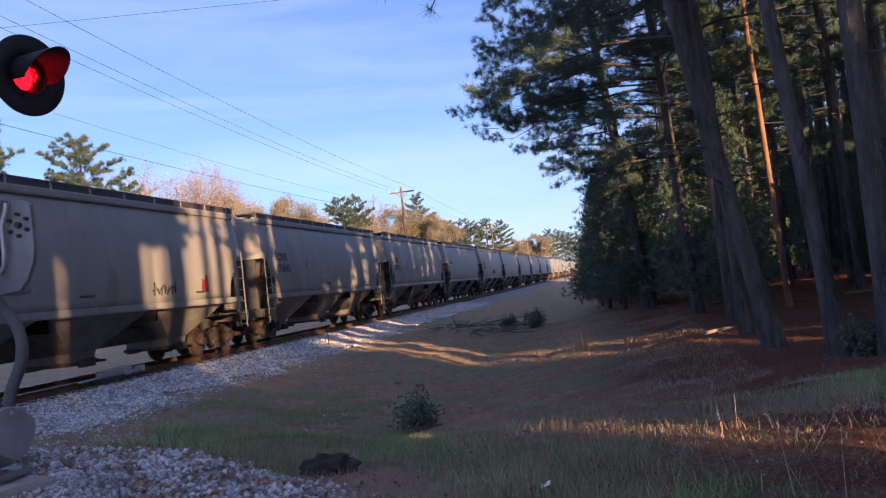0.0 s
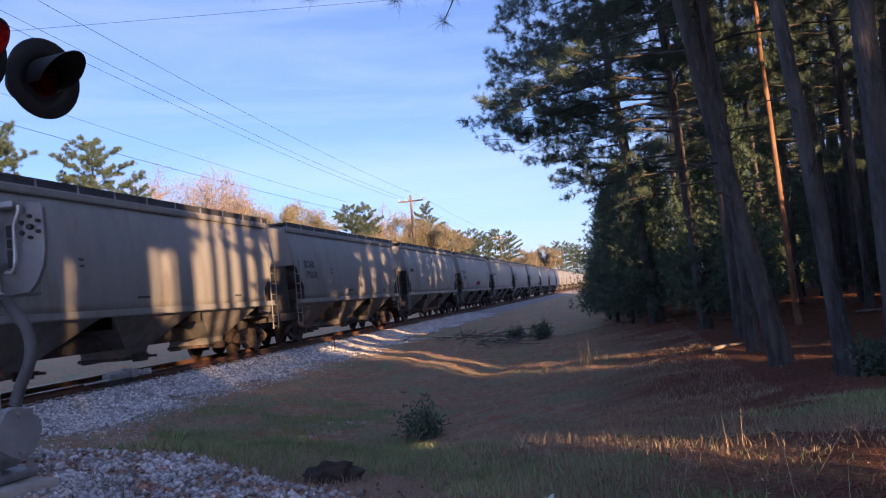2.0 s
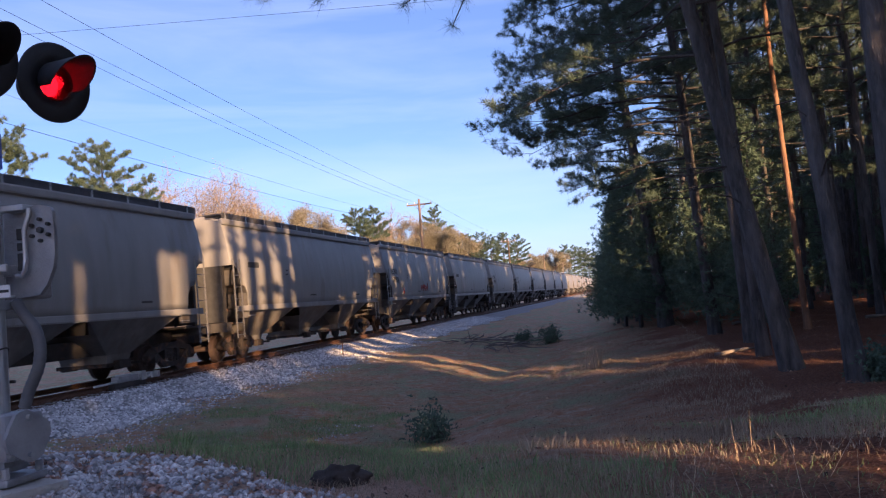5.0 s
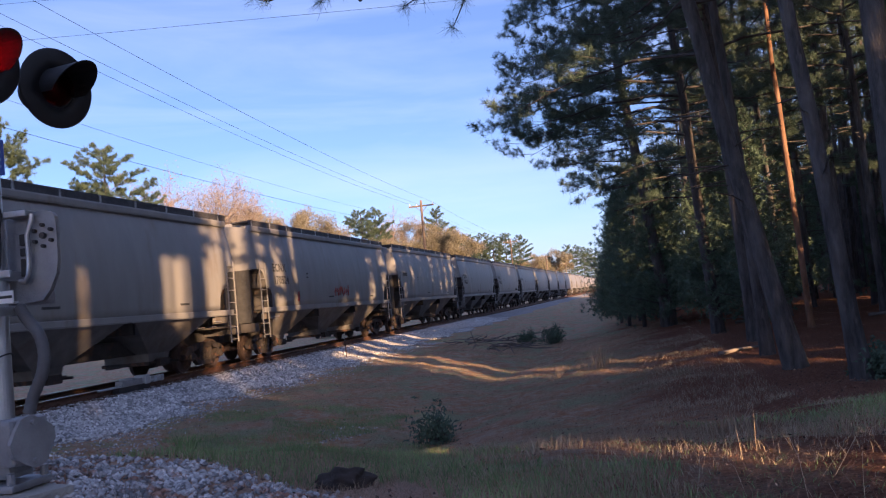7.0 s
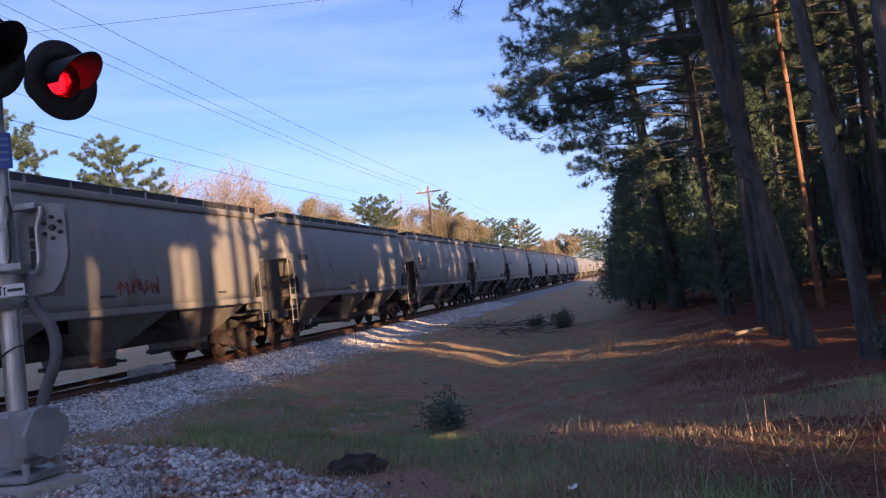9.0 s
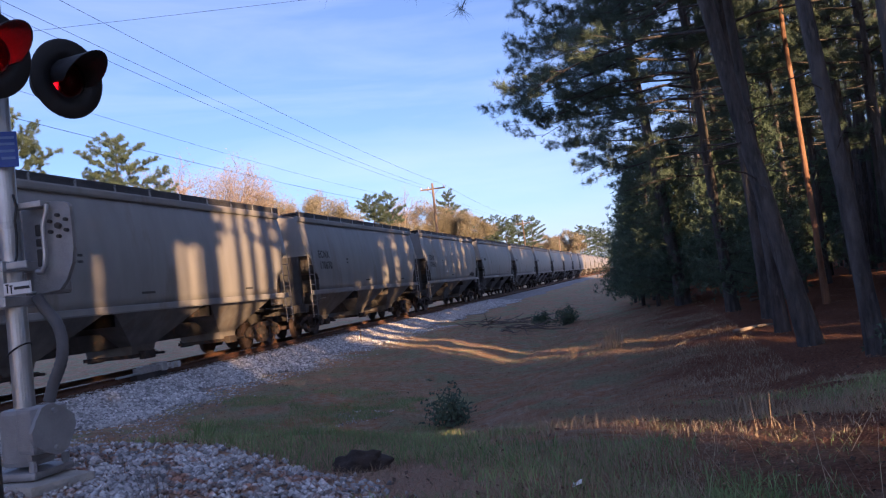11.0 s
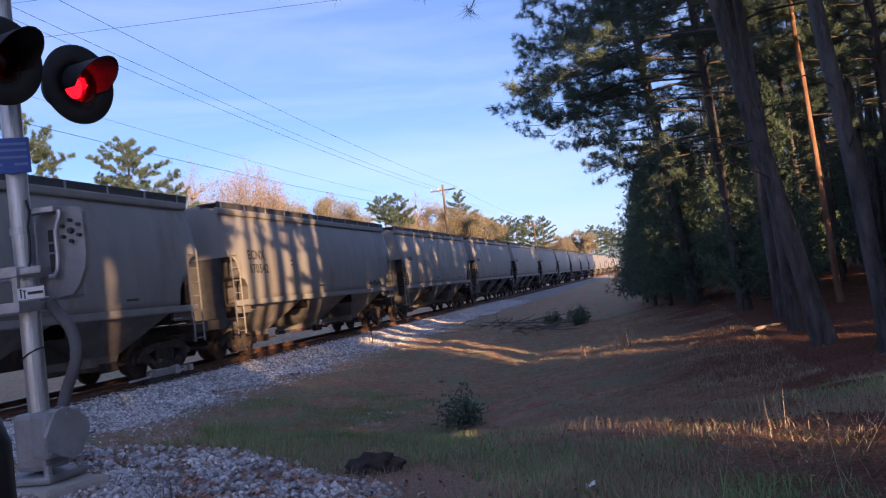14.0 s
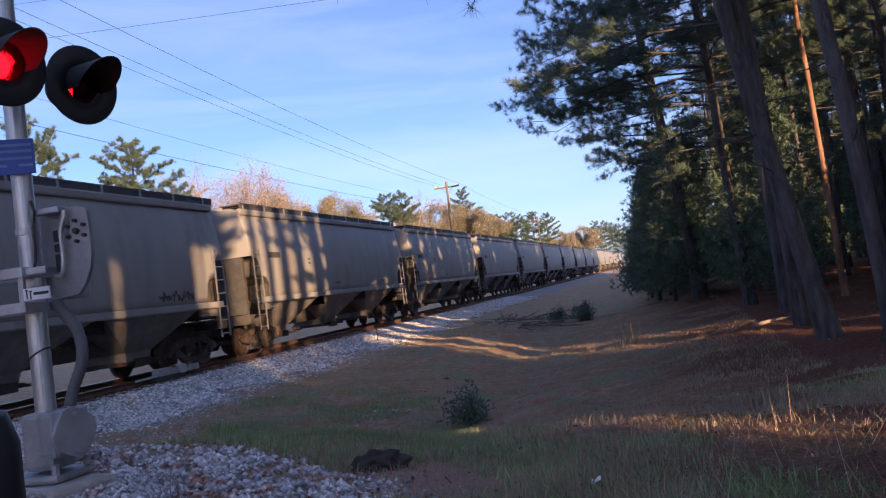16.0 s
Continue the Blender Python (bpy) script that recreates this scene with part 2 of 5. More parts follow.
def ground_material():
    n, l = M_GROUND.node_tree.nodes, M_GROUND.node_tree.links
    p = n["Principled BSDF"]
    p.inputs["Roughness"].default_value, p.inputs["Specular IOR Level"].default_value = 0.95, 0.2
    pos = n.new("ShaderNodeNewGeometry").outputs["Position"]

    def ns(s, d=6, rough=0.6):
        t = n.new("ShaderNodeTexNoise")
        t.inputs["Scale"].default_value, t.inputs["Detail"].default_value, t.inputs["Roughness"].default_value = s, d, rough
        l.new(pos, t.inputs["Vector"])
        return t.outputs["Fac"]

    def rng(v, lo, hi):
        r = n.new("ShaderNodeMapRange")
        r.inputs["From Min"].default_value, r.inputs["From Max"].default_value = lo, hi
        l.new(v, r.inputs["Value"])
        return r.outputs["Result"]

    def mixc(f, a, b):
        m = n.new("ShaderNodeMix")
        m.data_type = "RGBA"
        l.new(f, m.inputs["Factor"])
        for key, v in (("A", a), ("B", b)):
            if isinstance(v, tuple):
                m.inputs[key].default_value = (*v, 1)
            else:
                l.new(v, m.inputs[key])
        return m.outputs["Result"]

    fine, mid, wide = rng(ns(30, 8, 0.75), 0.33, 0.67), ns(5, 6), ns(0.5, 5)
    straw = mixc(fine, (0.27, 0.125, 0.07), (0.68, 0.39, 0.22))
    soil = mixc(mid, (0.43, 0.26, 0.17), (0.66, 0.46, 0.32))
    turf = mixc(fine, (0.17, 0.2, 0.1), (0.55, 0.56, 0.36))
    dry = mixc(fine, (0.34, 0.25, 0.17), (0.74, 0.6, 0.44))
    sx = n.new("ShaderNodeSeparateXYZ")
    l.new(pos, sx.inputs[0])

    def plus(a, b, k):
        m = n.new("ShaderNodeMath")
        m.operation = "MULTIPLY_ADD"
        l.new(a, m.inputs[0])
        m.inputs[1].default_value = k
        l.new(b, m.inputs[2])
        return m.outputs[0]

    wx = plus(wide, sx.outputs["X"], 5.0)         # the edge between verge and woods wanders
    woods = rng(wx, 1.2, 3.6)
    col = mixc(rng(mid, 0.42, 0.6), straw, dry)
    col = mixc(rng(ns(0.9, 5), 0.46, 0.6), col, turf)
    col = mixc(rng(ns(0.7, 4), 0.55, 0.65), col, soil)
    away = n.new("ShaderNodeVectorMath")      # clay laid bare round the signal's footing
    away.operation = "DISTANCE"
    away.inputs[1].default_value = (-2.9, 4.4, -1.1)
    l.new(pos, away.inputs[0])
    clay = mixc(fine, (0.48, 0.29, 0.2), (0.75, 0.54, 0.4))
    col = mixc(rng(plus(mid, away.outputs["Value"], 1.6), 3.4, 2.4), col, clay)
    litter = mixc(fine, (0.08, 0.034, 0.022), (0.34, 0.155, 0.09))
    col = mixc(woods, col, litter)
    l.new(col, p.inputs["Base Color"])
    b = n.new("ShaderNodeBump")
    b.inputs["Strength"].default_value, b.inputs["Distance"].default_value = 0.9, 0.05
    l.new(fine, b.inputs["Height"])
    l.new(b.outputs["Normal"], p.inputs["Normal"])


ground_material()


# ---------------- building helpers ----------------
def part(name, bm, material, parent=None, label="", smooth=False):
    """Links a bmesh (or a ready mesh) as one object, under a thing or a part if one is given."""
    if isinstance(bm, bmesh.types.BMesh):
        me = bpy.data.meshes.new(name)
        bm.normal_update()
        bm.to_mesh(me)
        bm.free()
    else:
        me = bm
    if not me.materials:
        me.materials.append(material)
    if smooth:
        me.polygons.foreach_set("use_smooth", [True] * len(me.polygons))
    ob = new(name, me)
    if parent:
        ob.parent = parent
    if label:
        ob["label"] = label
    return ob


def mesh_np(name, verts, faces):
    """A mesh from arrays of vertices and of faces that all have the same number of corners."""
    verts, faces = np.asarray(verts, np.float32), np.asarray(faces, np.int32)
    me = bpy.data.meshes.new(name)
    me.vertices.add(len(verts))
    me.vertices.foreach_set("co", verts.ravel())
    k = faces.shape[1]
    me.loops.add(faces.size)
    me.loops.foreach_set("vertex_index", faces.ravel())
    me.polygons.add(len(faces))
    me.polygons.foreach_set("loop_start", np.arange(0, faces.size, k, dtype=np.int32))
    me.polygons.foreach_set("loop_total", np.full(len(faces), k, np.int32))
    me.update(calc_edges=True)
    me.validate()
    return me


def box(bm, x0, x1, y0, y1, z0, z1, bevel=0.0, m=None):
    r = bmesh.ops.create_cube(bm, size=1.0, matrix=Matrix.LocRotScale(((x0 + x1) / 2, (y0 + y1) / 2, (z0 + z1) / 2), None, (x1 - x0, y1 - y0, z1 - z0)))
    vs = r["verts"]
    if bevel:
        es = list({e for v in vs for e in v.link_edges})
        vs = list({v for f in bmesh.ops.bevel(bm, geom=es, offset=bevel, segments=2, affect="EDGES", profile=0.6)["faces"] for v in f.verts} | {v for v in vs if v.is_valid})
    if m:
        bmesh.ops.transform(bm, matrix=m, verts=vs)
    return bm


def boxed(*args, **kw):
    return box(bmesh.new(), *args, **kw)


def tube_arrays(points, radii, sides=8, cap=True):
    """Vertices and quads of a round bar along points."""
    pts = np.asarray(points, float)
    d = np.gradient(pts, axis=0)
    d /= np.linalg.norm(d, axis=1)[:, None] + 1e-9
    ref = np.eye(3)[np.argmin(np.abs(d).max(0))]      # the axis that the path keeps farthest from
    u = np.cross(d, ref)
    u /= np.linalg.norm(u, axis=1)[:, None] + 1e-9
    v = np.cross(d, u)
    a = np.linspace(0, 2 * math.pi, sides, endpoint=False)
    ring = u[:, None, :] * np.cos(a)[None, :, None] + v[:, None, :] * np.sin(a)[None, :, None]
    vs = (pts[:, None, :] + ring * np.asarray(radii, float)[:, None, None]).reshape(-1, 3)
    n = len(pts)
    i = np.arange(n - 1)[:, None] * sides
    j = np.arange(sides)[None, :]
    k = (j + 1) % sides
    f = np.stack([i + j, i + k, i + sides + k, i + sides + j], -1).reshape(-1, 4)
    return vs, f


def tubes_mesh(name, bars, sides=8):
    vs, fs, at = [], [], 0
    for pts, rad in bars:
        v, f = tube_arrays(pts, rad, sides)
        vs.append(v), fs.append(f + at)
        at += len(v)
    me = mesh_np(name, np.concatenate(vs), np.concatenate(fs))
    me.polygons.foreach_set("use_smooth", np.ones(len(me.polygons), bool))
    return me


def bar(bm, a, b, r, sides=8):
    """A closed round bar from a to b."""
    a, b = Vector(a), Vector(b)
    m = Matrix.Translation((a + b) / 2) @ (b - a).to_track_quat("Z", "Y").to_matrix().to_4x4()
    bmesh.ops.create_cone(bm, cap_ends=True, segments=sides, radius1=r, radius2=r, depth=(b - a).length, matrix=m)
    return bm


def thing(name, label, category, m=None, group="", kind=""):
    ob = new(name)
    ob.empty_display_size = 0.2
    if m:
        ob.matrix_basis = m
    return tagged(ob, label, category, group, kind)


# ---------------- ground ----------------
FAR_X = [-1600, -60, -22, -17.2, -16.0, -12.3, -11.1, -9.2, -7.0, -3.6, -0.9, 2.0, 10, 60, 1600]
FAR_Z = [-2.2, -2.2, -2.15, -2.0, -1.66, -1.66, -1.86, -1.95, -1.98, -2.3, -1.95, -1.56, -1.35, -1.0, -1.0]
NEAR_X = [-1600, -22, -17.2, -16.0, -12.3, -11.1, -9.2, -7.0, -3.6, -2.0, -0.9, 2.0, 10, 60, 1600]
NEAR_Z = [-2.2, -2.15, -2.0, -1.66, -1.66, -1.84, -1.75, -1.35, -0.82, -1.07, -1.13, -1.06, -1.1, -1.0, -1.0]


def gz(x, y):
    """Height of the ground: bank and ditch along the track, a flat shoulder round the crossing."""
    x, y = np.asarray(x, float), np.asarray(y, float)
    s = np.clip((y - 4.2) / 8.5, 0, 1)
    s = s * s * (3 - 2 * s)
    z = np.interp(x, NEAR_X, NEAR_Z) * (1 - s) + np.interp(x, FAR_X, FAR_Z) * s
    off = np.clip((np.abs(x + 14.1) - 2.4) / 3.0, 0, 1)
    calm = np.clip(1.5 - np.hypot(x, y) / 200.0, 0, 1)
    lump = 0.05 * np.sin(1.7 * x + 0.9 * y) * np.sin(0.8 * x - 1.3 * y + 1) + 0.025 * np.sin(4.1 * x + 1.3) * np.sin(3.7 * y + 0.4)
    return z + lump * off * calm


def axis(parts):
    return np.unique(np.concatenate([np.linspace(a, b, n) for a, b, n in parts]).round(4))


def build_ground():
    xs = axis([(-1600, -100, 8), (-100, -24, 12), (-24, -8, 65), (-8, 6, 71), (6, 30, 25), (30, 120, 8), (120, 1600, 6)])
    ys = axis([(-600, -40, 8), (-40, 2, 22), (2, 14, 61), (14, 40, 79), (40, 120, 54), (120, 400, 36), (400, 2500, 10)])
    X, Y = np.meshgrid(xs, ys)
    V = np.stack([X, Y, gz(X, Y)], -1).reshape(-1, 3)
    w = len(xs)
    i = (np.arange(len(ys) - 1)[:, None] * w + np.arange(w - 1)[None, :]).ravel()
    me = mesh_np("ground", V, np.stack([i, i + 1, i + w + 1, i + w], -1))
    ob = part("ground", me, M_GROUND, smooth=True)
    tagged(ob, "sloping verge and ditch of pine straw, dry grass and clay", "ground", kind="structure")


build_ground()

# ---------------- track ----------------
TRACK_X, RAIL_Z = -14.1, -1.42


def build_track():
    t = thing("railway_track", "single railway track with rusty rails on dark wooden ties", "track", kind="structure")
    prof = [(-0.07, 0), (0.07, 0), (0.07, 0.02), (0.012, 0.035), (0.012, 0.125), (0.036, 0.14), (0.036, 0.165), (-0.036, 0.165), (-0.036, 0.14), (-0.012, 0.125), (-0.012, 0.035), (-0.07, 0.02)]
    for side in (-0.7525, 0.7525):
        ys = np.linspace(-60, 420, 120)
        vs = np.array([[TRACK_X + side + px, y, RAIL_Z - 0.168 + pz] for y in ys for px, pz in prof])
        k = len(prof)
        f = [[i * k + j, i * k + (j + 1) % k, (i + 1) * k + (j + 1) % k, (i + 1) * k + j] for i in range(len(ys) - 1) for j in range(k)]
        part("rail", mesh_np("rail", vs, f), M_RAIL, t)
        part("running_surface", boxed(TRACK_X + side - 0.028, TRACK_X + side + 0.028, -60, 420, RAIL_Z - 0.004, RAIL_Z), M_RAILTOP, t, "polished rail head")
    tie = None
    y, i = 8.0, 0
    rnd = random.Random(4)
    far = bmesh.new()
    while y < 330:
        z1 = RAIL_Z - 0.172
        if i < 150:
            if tie is None:
                tie = part("tie", boxed(-1.3, 1.3, -0.115, 0.115, -0.16, 0, bevel=0.01), M_TIE, t)
                o = tie
            else:
                o = new("tie", tie.data)
                o.parent = t
            o.location = (TRACK_X + rnd.uniform(-0.03, 0.03), y, z1 + rnd.uniform(-0.006, 0.004))
            o.rotation_euler.z = rnd.uniform(-0.015, 0.015)
        else:
            box(far, TRACK_X - 1.3, TRACK_X + 1.3, y - 0.115, y + 0.115, z1 - 0.16, z1)
        y += 0.52
        i += 1
    tagged(part("far_ties", far, M_TIE, t), kind="stuff")
    # tie plates and spikes beside the near rail
    plate = boxed(-0.17, 0.17, -0.09, 0.09, 0, 0.014)
    for sx in (-0.11, 0.11):
        for sy in (-0.05, 0.05):
            box(plate, sx - 0.015, sx + 0.015, sy - 0.015, sy + 0.015, 0.014, 0.05)
    me = None
    for k in range(90):
        for side in (0.7525,):
            if me is None:
                o = part("tie_plate", plate, M_RAIL, t)
                me = o.data
            else:
                o = new("tie_plate", me)
                o.parent = t
            o.location = (TRACK_X + side, 8.0 + 0.52 * k, RAIL_Z - 0.171)


build_track()


# ---------------- the train ----------------
PITCH = 17.97
END = 8.1            # half the length of a car's upper body
Z_SILL, Z_TOP = 1.72, 4.6


def half_width(z):
    return 1.6 - 0.3 * max(0.0, (z - 2.5) / 2.1) ** 2 - 0.05 * max(0.0, (2.5 - z) / 0.8) ** 2


def car_body_mesh():
    stations = [(END, 3.14), (END - 0.28, 3.12), (END - 0.46, 3.0), (END - 0.6, 2.62), (END - 0.64, 2.5), (END - 0.92, 2.42), (END - 1.06, 2.22), (END - 1.1, 1.8), (END - 1.13, Z_SILL), (END - 3.5, Z_SILL), (2.3, Z_SILL)]
    stations = stations + [(-y, z) for y, z in reversed(stations)]
    n = 12
    bm = bmesh.new()
    rings = []
    for y, zb in stations:
        pts = [(half_width(z), z) for z in np.linspace(zb, Z_TOP, n)]
        roof = [(1.3 * c, Z_TOP + 0.16 * (1 - c * c)) for c in (0.75, 0.4, 0.0, -0.4, -0.75)]
        loop = pts + roof + [(-x, z) for x, z in reversed(pts)]
        rings.append([bm.verts.new((x, y, z)) for x, z in loop])
    for a, b in zip(rings, rings[1:]):
        for i in range(len(a)):
            j = (i + 1) % len(a)
            bm.faces.new((a[i], a[j], b[j], b[i]))
    bm.faces.new(rings[0])
    bm.faces.new(list(reversed(rings[-1])))
    bmesh.ops.recalc_face_normals(bm, faces=bm.faces)
    for f in bm.faces:
        f.smooth = len(f.verts) == 4 and f.normal.z > -0.4
    return bm


def hopper_mesh(y0, y1, yb):
    """A chute that narrows from the sill down to its outlet."""
    bm = bmesh.new()
    rings = []
    for z, a, b, w in ((Z_SILL + 0.02, y0, y1, 1.5), (0.72, yb - 0.55, yb + 0.55, 0.72), (0.5, yb - 0.5, yb + 0.5, 0.68)):
        rings.append([bm.verts.new(p) for p in ((-w, a, z), (w, a, z), (w, b, z), (-w, b, z))])
    for a, b in zip(rings, rings[1:]):
        for i in range(4):
            bm.faces.new((a[i], a[(i + 1) % 4], b[(i + 1) % 4], b[i]))
    bm.faces.new(rings[0]), bm.faces.new(list(reversed(rings[-1])))
    bmesh.ops.recalc_face_normals(bm, faces=bm.faces)
    return bm


def side_frame_mesh():
    """Cast truck side: two pedestals joined by arched upper and lower chords, with springs between."""
    bm = bmesh.new()
    up = [(-1.2, 0.5), (-0.95, 0.66), (-0.4, 0.78), (0.4, 0.78), (0.95, 0.66), (1.2, 0.5)]
    for (a, za), (b, zb) in zip(up, up[1:]):
        box(bm, -0.08, 0.08, -0.5, 0.5, -0.085, 0.085, 0, Matrix.Translation((0, (a + b) / 2, (za + zb) / 2)) @ Matrix.Rotation(math.atan2(zb - za, b - a), 4, "X") @ Matrix.Diagonal((1, math.hypot(b - a, zb - za) + 0.06, 1, 1)))
    low = [(-0.8, 0.55), (-0.42, 0.25), (0.42, 0.25), (0.8, 0.55)]
    for (a, za), (b, zb) in zip(low, low[1:]):
        box(bm, -0.075, 0.075, -0.5, 0.5, -0.07, 0.07, 0, Matrix.Translation((0, (a + b) / 2, (za + zb) / 2)) @ Matrix.Rotation(math.atan2(zb - za, b - a), 4, "X") @ Matrix.Diagonal((1, math.hypot(b - a, zb - za) + 0.06, 1, 1)))
    for y in (-0.34, 0.34):
        box(bm, -0.07, 0.07, y - 0.05, y + 0.05, 0.25, 0.78)
    for y in (-0.17, 0.0, 0.17):
        for k in range(5):
            bar(bm, (0, y, 0.32 + 0.05 * k), (0, y, 0.35 + 0.05 * k), 0.075, 8)
    for y in (-0.89, 0.89):
        bar(bm, (-0.08, y, 0.46), (0.12, y, 0.46), 0.12, 12)
    return bm


def wheelset_mesh():
    bm = bmesh.new()
    for s in (-1, 1):
        prof = [(0.46, 0.66), (0.46, 0.79), (0.40, 0.8), (0.36, 0.765), (0.18, 0.745), (0.15, 0.81), (0.0, 0.81)]
        prof = [(0.49, 0.655), (0.49, 0.69)] + prof
        k = 24
        rings = []
        for r, x in prof:
            rings.append([bm.verts.new((s * x, r * math.cos(2 * math.pi * i / k), r * math.sin(2 * math.pi * i / k))) for i in range(k)] if r else [bm.verts.new((s * x, 0, 0))])
        for a, b in zip(rings, rings[1:]):
            for i in range(k):
                j = (i + 1) % k
                bm.faces.new((a[i], a[j], b[j], b[i]) if len(b) > 1 else (a[i], a[j], b[0]))
        bm.faces.new(rings[0])
        for a in range(3):
            th = a * 2.094
            bar(bm, (s * 1.04, 0.06 * math.cos(th), 0.06 * math.sin(th)), (s * 1.09, 0.06 * math.cos(th), 0.06 * math.sin(th)), 0.018, 6)
    bar(bm, (-1.06, 0, 0), (1.06, 0, 0), 0.085, 12)
    bmesh.ops.recalc_face_normals(bm, faces=bm.faces)
    return bm


def build_car():
    car = thing("hopper_car", "light grey covered hopper rail car with curved dusty sides", "rail car", group="cars of the freight train")
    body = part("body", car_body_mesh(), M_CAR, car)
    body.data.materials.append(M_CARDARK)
    # faces that look down and low end faces are coloured dark as painted shade
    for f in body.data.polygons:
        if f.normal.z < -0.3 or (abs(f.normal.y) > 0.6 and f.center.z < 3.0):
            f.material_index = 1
    for s in (-1, 1):
        chord = boxed(-0.08, 0.08, -END, END, -0.11, 0.1, 0.05)
        part("top_chord", chord, M_CAR, car).location = (s * 1.325, 0, Z_TOP - 0.0)
        bm = boxed(-0.05, 0.05, -END + 0.3, END - 0.3, -0.09, 0.07, 0.015)
        box(bm, -0.07, 0.05, -END + 0.3, END - 0.3, -0.11, -0.095)
        part("side_sill", bm, M_CAR, car).location = (s * 1.575, 0, Z_SILL)
        for e in (-1, 1):
            part("end_sill_step", boxed(-0.05, 0.05, -0.45, 0.45, -0.12, 0.12, 0.015), M_CHUTE, car).location = (s * 1.45, e * (END - 0.9), 1.5)
            # ladder of two stiles and rungs
            bm = bmesh.new()
            for y in (-0.24, 0.24):
                box(bm, -0.012, 0.012, y - 0.025, y + 0.025, 0.75, 3.35)
            for k in range(7):
                bar(bm, (0, -0.24, 0.85 + 0.39 * k), (0, 0.24, 0.85 + 0.39 * k), 0.014, 6)
            part("ladder", bm, M_CAR, car).location = (s * 1.62, e * (END - 0.35), 0)
            bm = bmesh.new()
            bar(bm, (0, -0.2, 0), (0, 0.2, 0), 0.012, 6), bar(bm, (0, -0.2, 0), (-0.05 * s, -0.2, 0), 0.012, 6), bar(bm, (0, 0.2, 0), (-0.05 * s, 0.2, 0), 0.012, 6)
            part("grab_iron", bm, M_GALV, car).location = (s * 1.6, e * (END - 1.35), 1.45)
        # running board on brackets along the roof edge
        bm = boxed(-0.36, 0.36, -END + 0.15, END + 0.15, -0.02, 0.02)
        for k in range(-5, 6):
            box(bm, -0.36, 0.36, k * 1.55 - 0.025, k * 1.55 + 0.025, -0.07, -0.02)
        box(bm, 0.33 * s - 0.02, 0.33 * s + 0.02, -END + 0.15, END + 0.15, -0.18, 0.05)
        part("running_board", bm, M_GRATE, car, "dark steel grating walkway").location = (s * 0.98, 0, Z_TOP + 0.25)
        post = None
        for k in range(-5, 6):
            o = part("board_bracket", post or boxed(-0.02, 0.02, -0.035, 0.035, -0.02, 0.3), M_GALV, car)
            o.location, post = (s * 1.32, k * 1.55, Z_TOP - 0.02), o.data
    # loading hatch along the roof
    bm = boxed(-0.36, 0.36, -END + 0.8, END - 0.8, 0, 0.16, 0.03)
    for k in range(-6, 7):
        box(bm, -0.39, 0.39, k * 1.1 - 0.04, k * 1.1 + 0.04, 0.12, 0.2)
    part("roof_hatch", bm, M_CAR, car).location = (0, 0, Z_TOP + 0.15)
    for y0, y1, yb in ((-6.9, -2.35, -4.75), (-2.35, 2.35, 0.0), (2.35, 6.9, 4.75)):
        # the chutes' dark tone includes the shade below the sill
        h = part("chute", hopper_mesh(y0, y1, yb), M_CHUTE, car)
        bm = boxed(-0.75, 0.75, -0.62, 0.62, 0.0, 0.1, 0.015)
        for s in (-1, 1):
            box(bm, s * 0.8 - 0.1, s * 0.8 + 0.1, -0.25, 0.25, -0.06, 0.16, 0.02)
        bar(bm, (-1.1, 0.35, 0.05), (1.1, 0.35, 0.05), 0.035)
        part("outlet_gate", bm, M_TRUCK, h).location = (0, yb, 0.4)
        for yy in (y0, y1):
            if abs(yy) < 5:
                part("cross_ridge", boxed(-1.5, 1.5, yy - 0.05, yy + 0.05, 1.3, 1.74), M_CARDARK, h)
    part("centre_sill", boxed(-0.33, 0.33, -8.5, 8.5, 0.72, 1.15, 0.01), M_CARDARK, car)
    for e in (-1, 1):
        bm = boxed(-1.5, 1.5, e * 8.28 - 0.16, e * 8.28 + 0.16, 0.98, 1.28, 0.015)
        box(bm, -1.3, 1.3, e * 7.75 - 0.5, e * 7.75 + 0.5, 1.22, 1.27)
        part("end_platform", bm, M_CARDARK, car)
        # near-black plate: the shade between two cars is put into its colour
        part("end_bulkhead", boxed(-1.22, 1.22, e * (END - 0.05) - 0.03, e * (END - 0.05) + 0.03, 1.3, 3.2, 0.01), M_INKSHADE, car, "end plate coloured dark for the shade between cars")
        for s in (-1, 1):
            part("end_post", boxed(s * 1.2 - 0.05, s * 1.2 + 0.05, e * 8.0 - 0.06, e * 8.0 + 0.06, 1.27, 3.15), M_CARDARK, car)
            part("end_brace", bar(bmesh.new(), (s * 0.55, e * 8.0, 1.27), (s * 0.95, e * 7.9, 3.1), 0.04), M_CARDARK, car)
        bm = boxed(-0.13, 0.13, e * 8.7 - 0.3, e * 8.7 + 0.3, 0.74, 1.0, 0.03)
        box(bm, -0.2, 0.16, e * 8.88 - 0.11, e * 8.88 + 0.11, 0.7, 1.03, 0.04)
        part("coupler", bm, M_TRUCK, car)
        bm = bmesh.new()
        bar(bm, (-0.45, e * 8.4, 0.8), (-0.5, e * 8.75, 0.35), 0.03), bar(bm, (-0.5, e * 8.75, 0.35), (-0.45, e * 8.95, 0.4), 0.03)
        part("brake_hose", bm, M_BLACK, car)
    bm = bmesh.new()
    bar(bm, (-0.4, -7.6, 1.75), (0.5, -7.6, 1.75), 0.26, 14), bar(bm, (0.75, -7.4, 1.6), (0.75, -6.9, 1.6), 0.16, 12)
    part("brake_reservoir", bm, M_CARDARK, car)
    frame_me = wheels_me = None
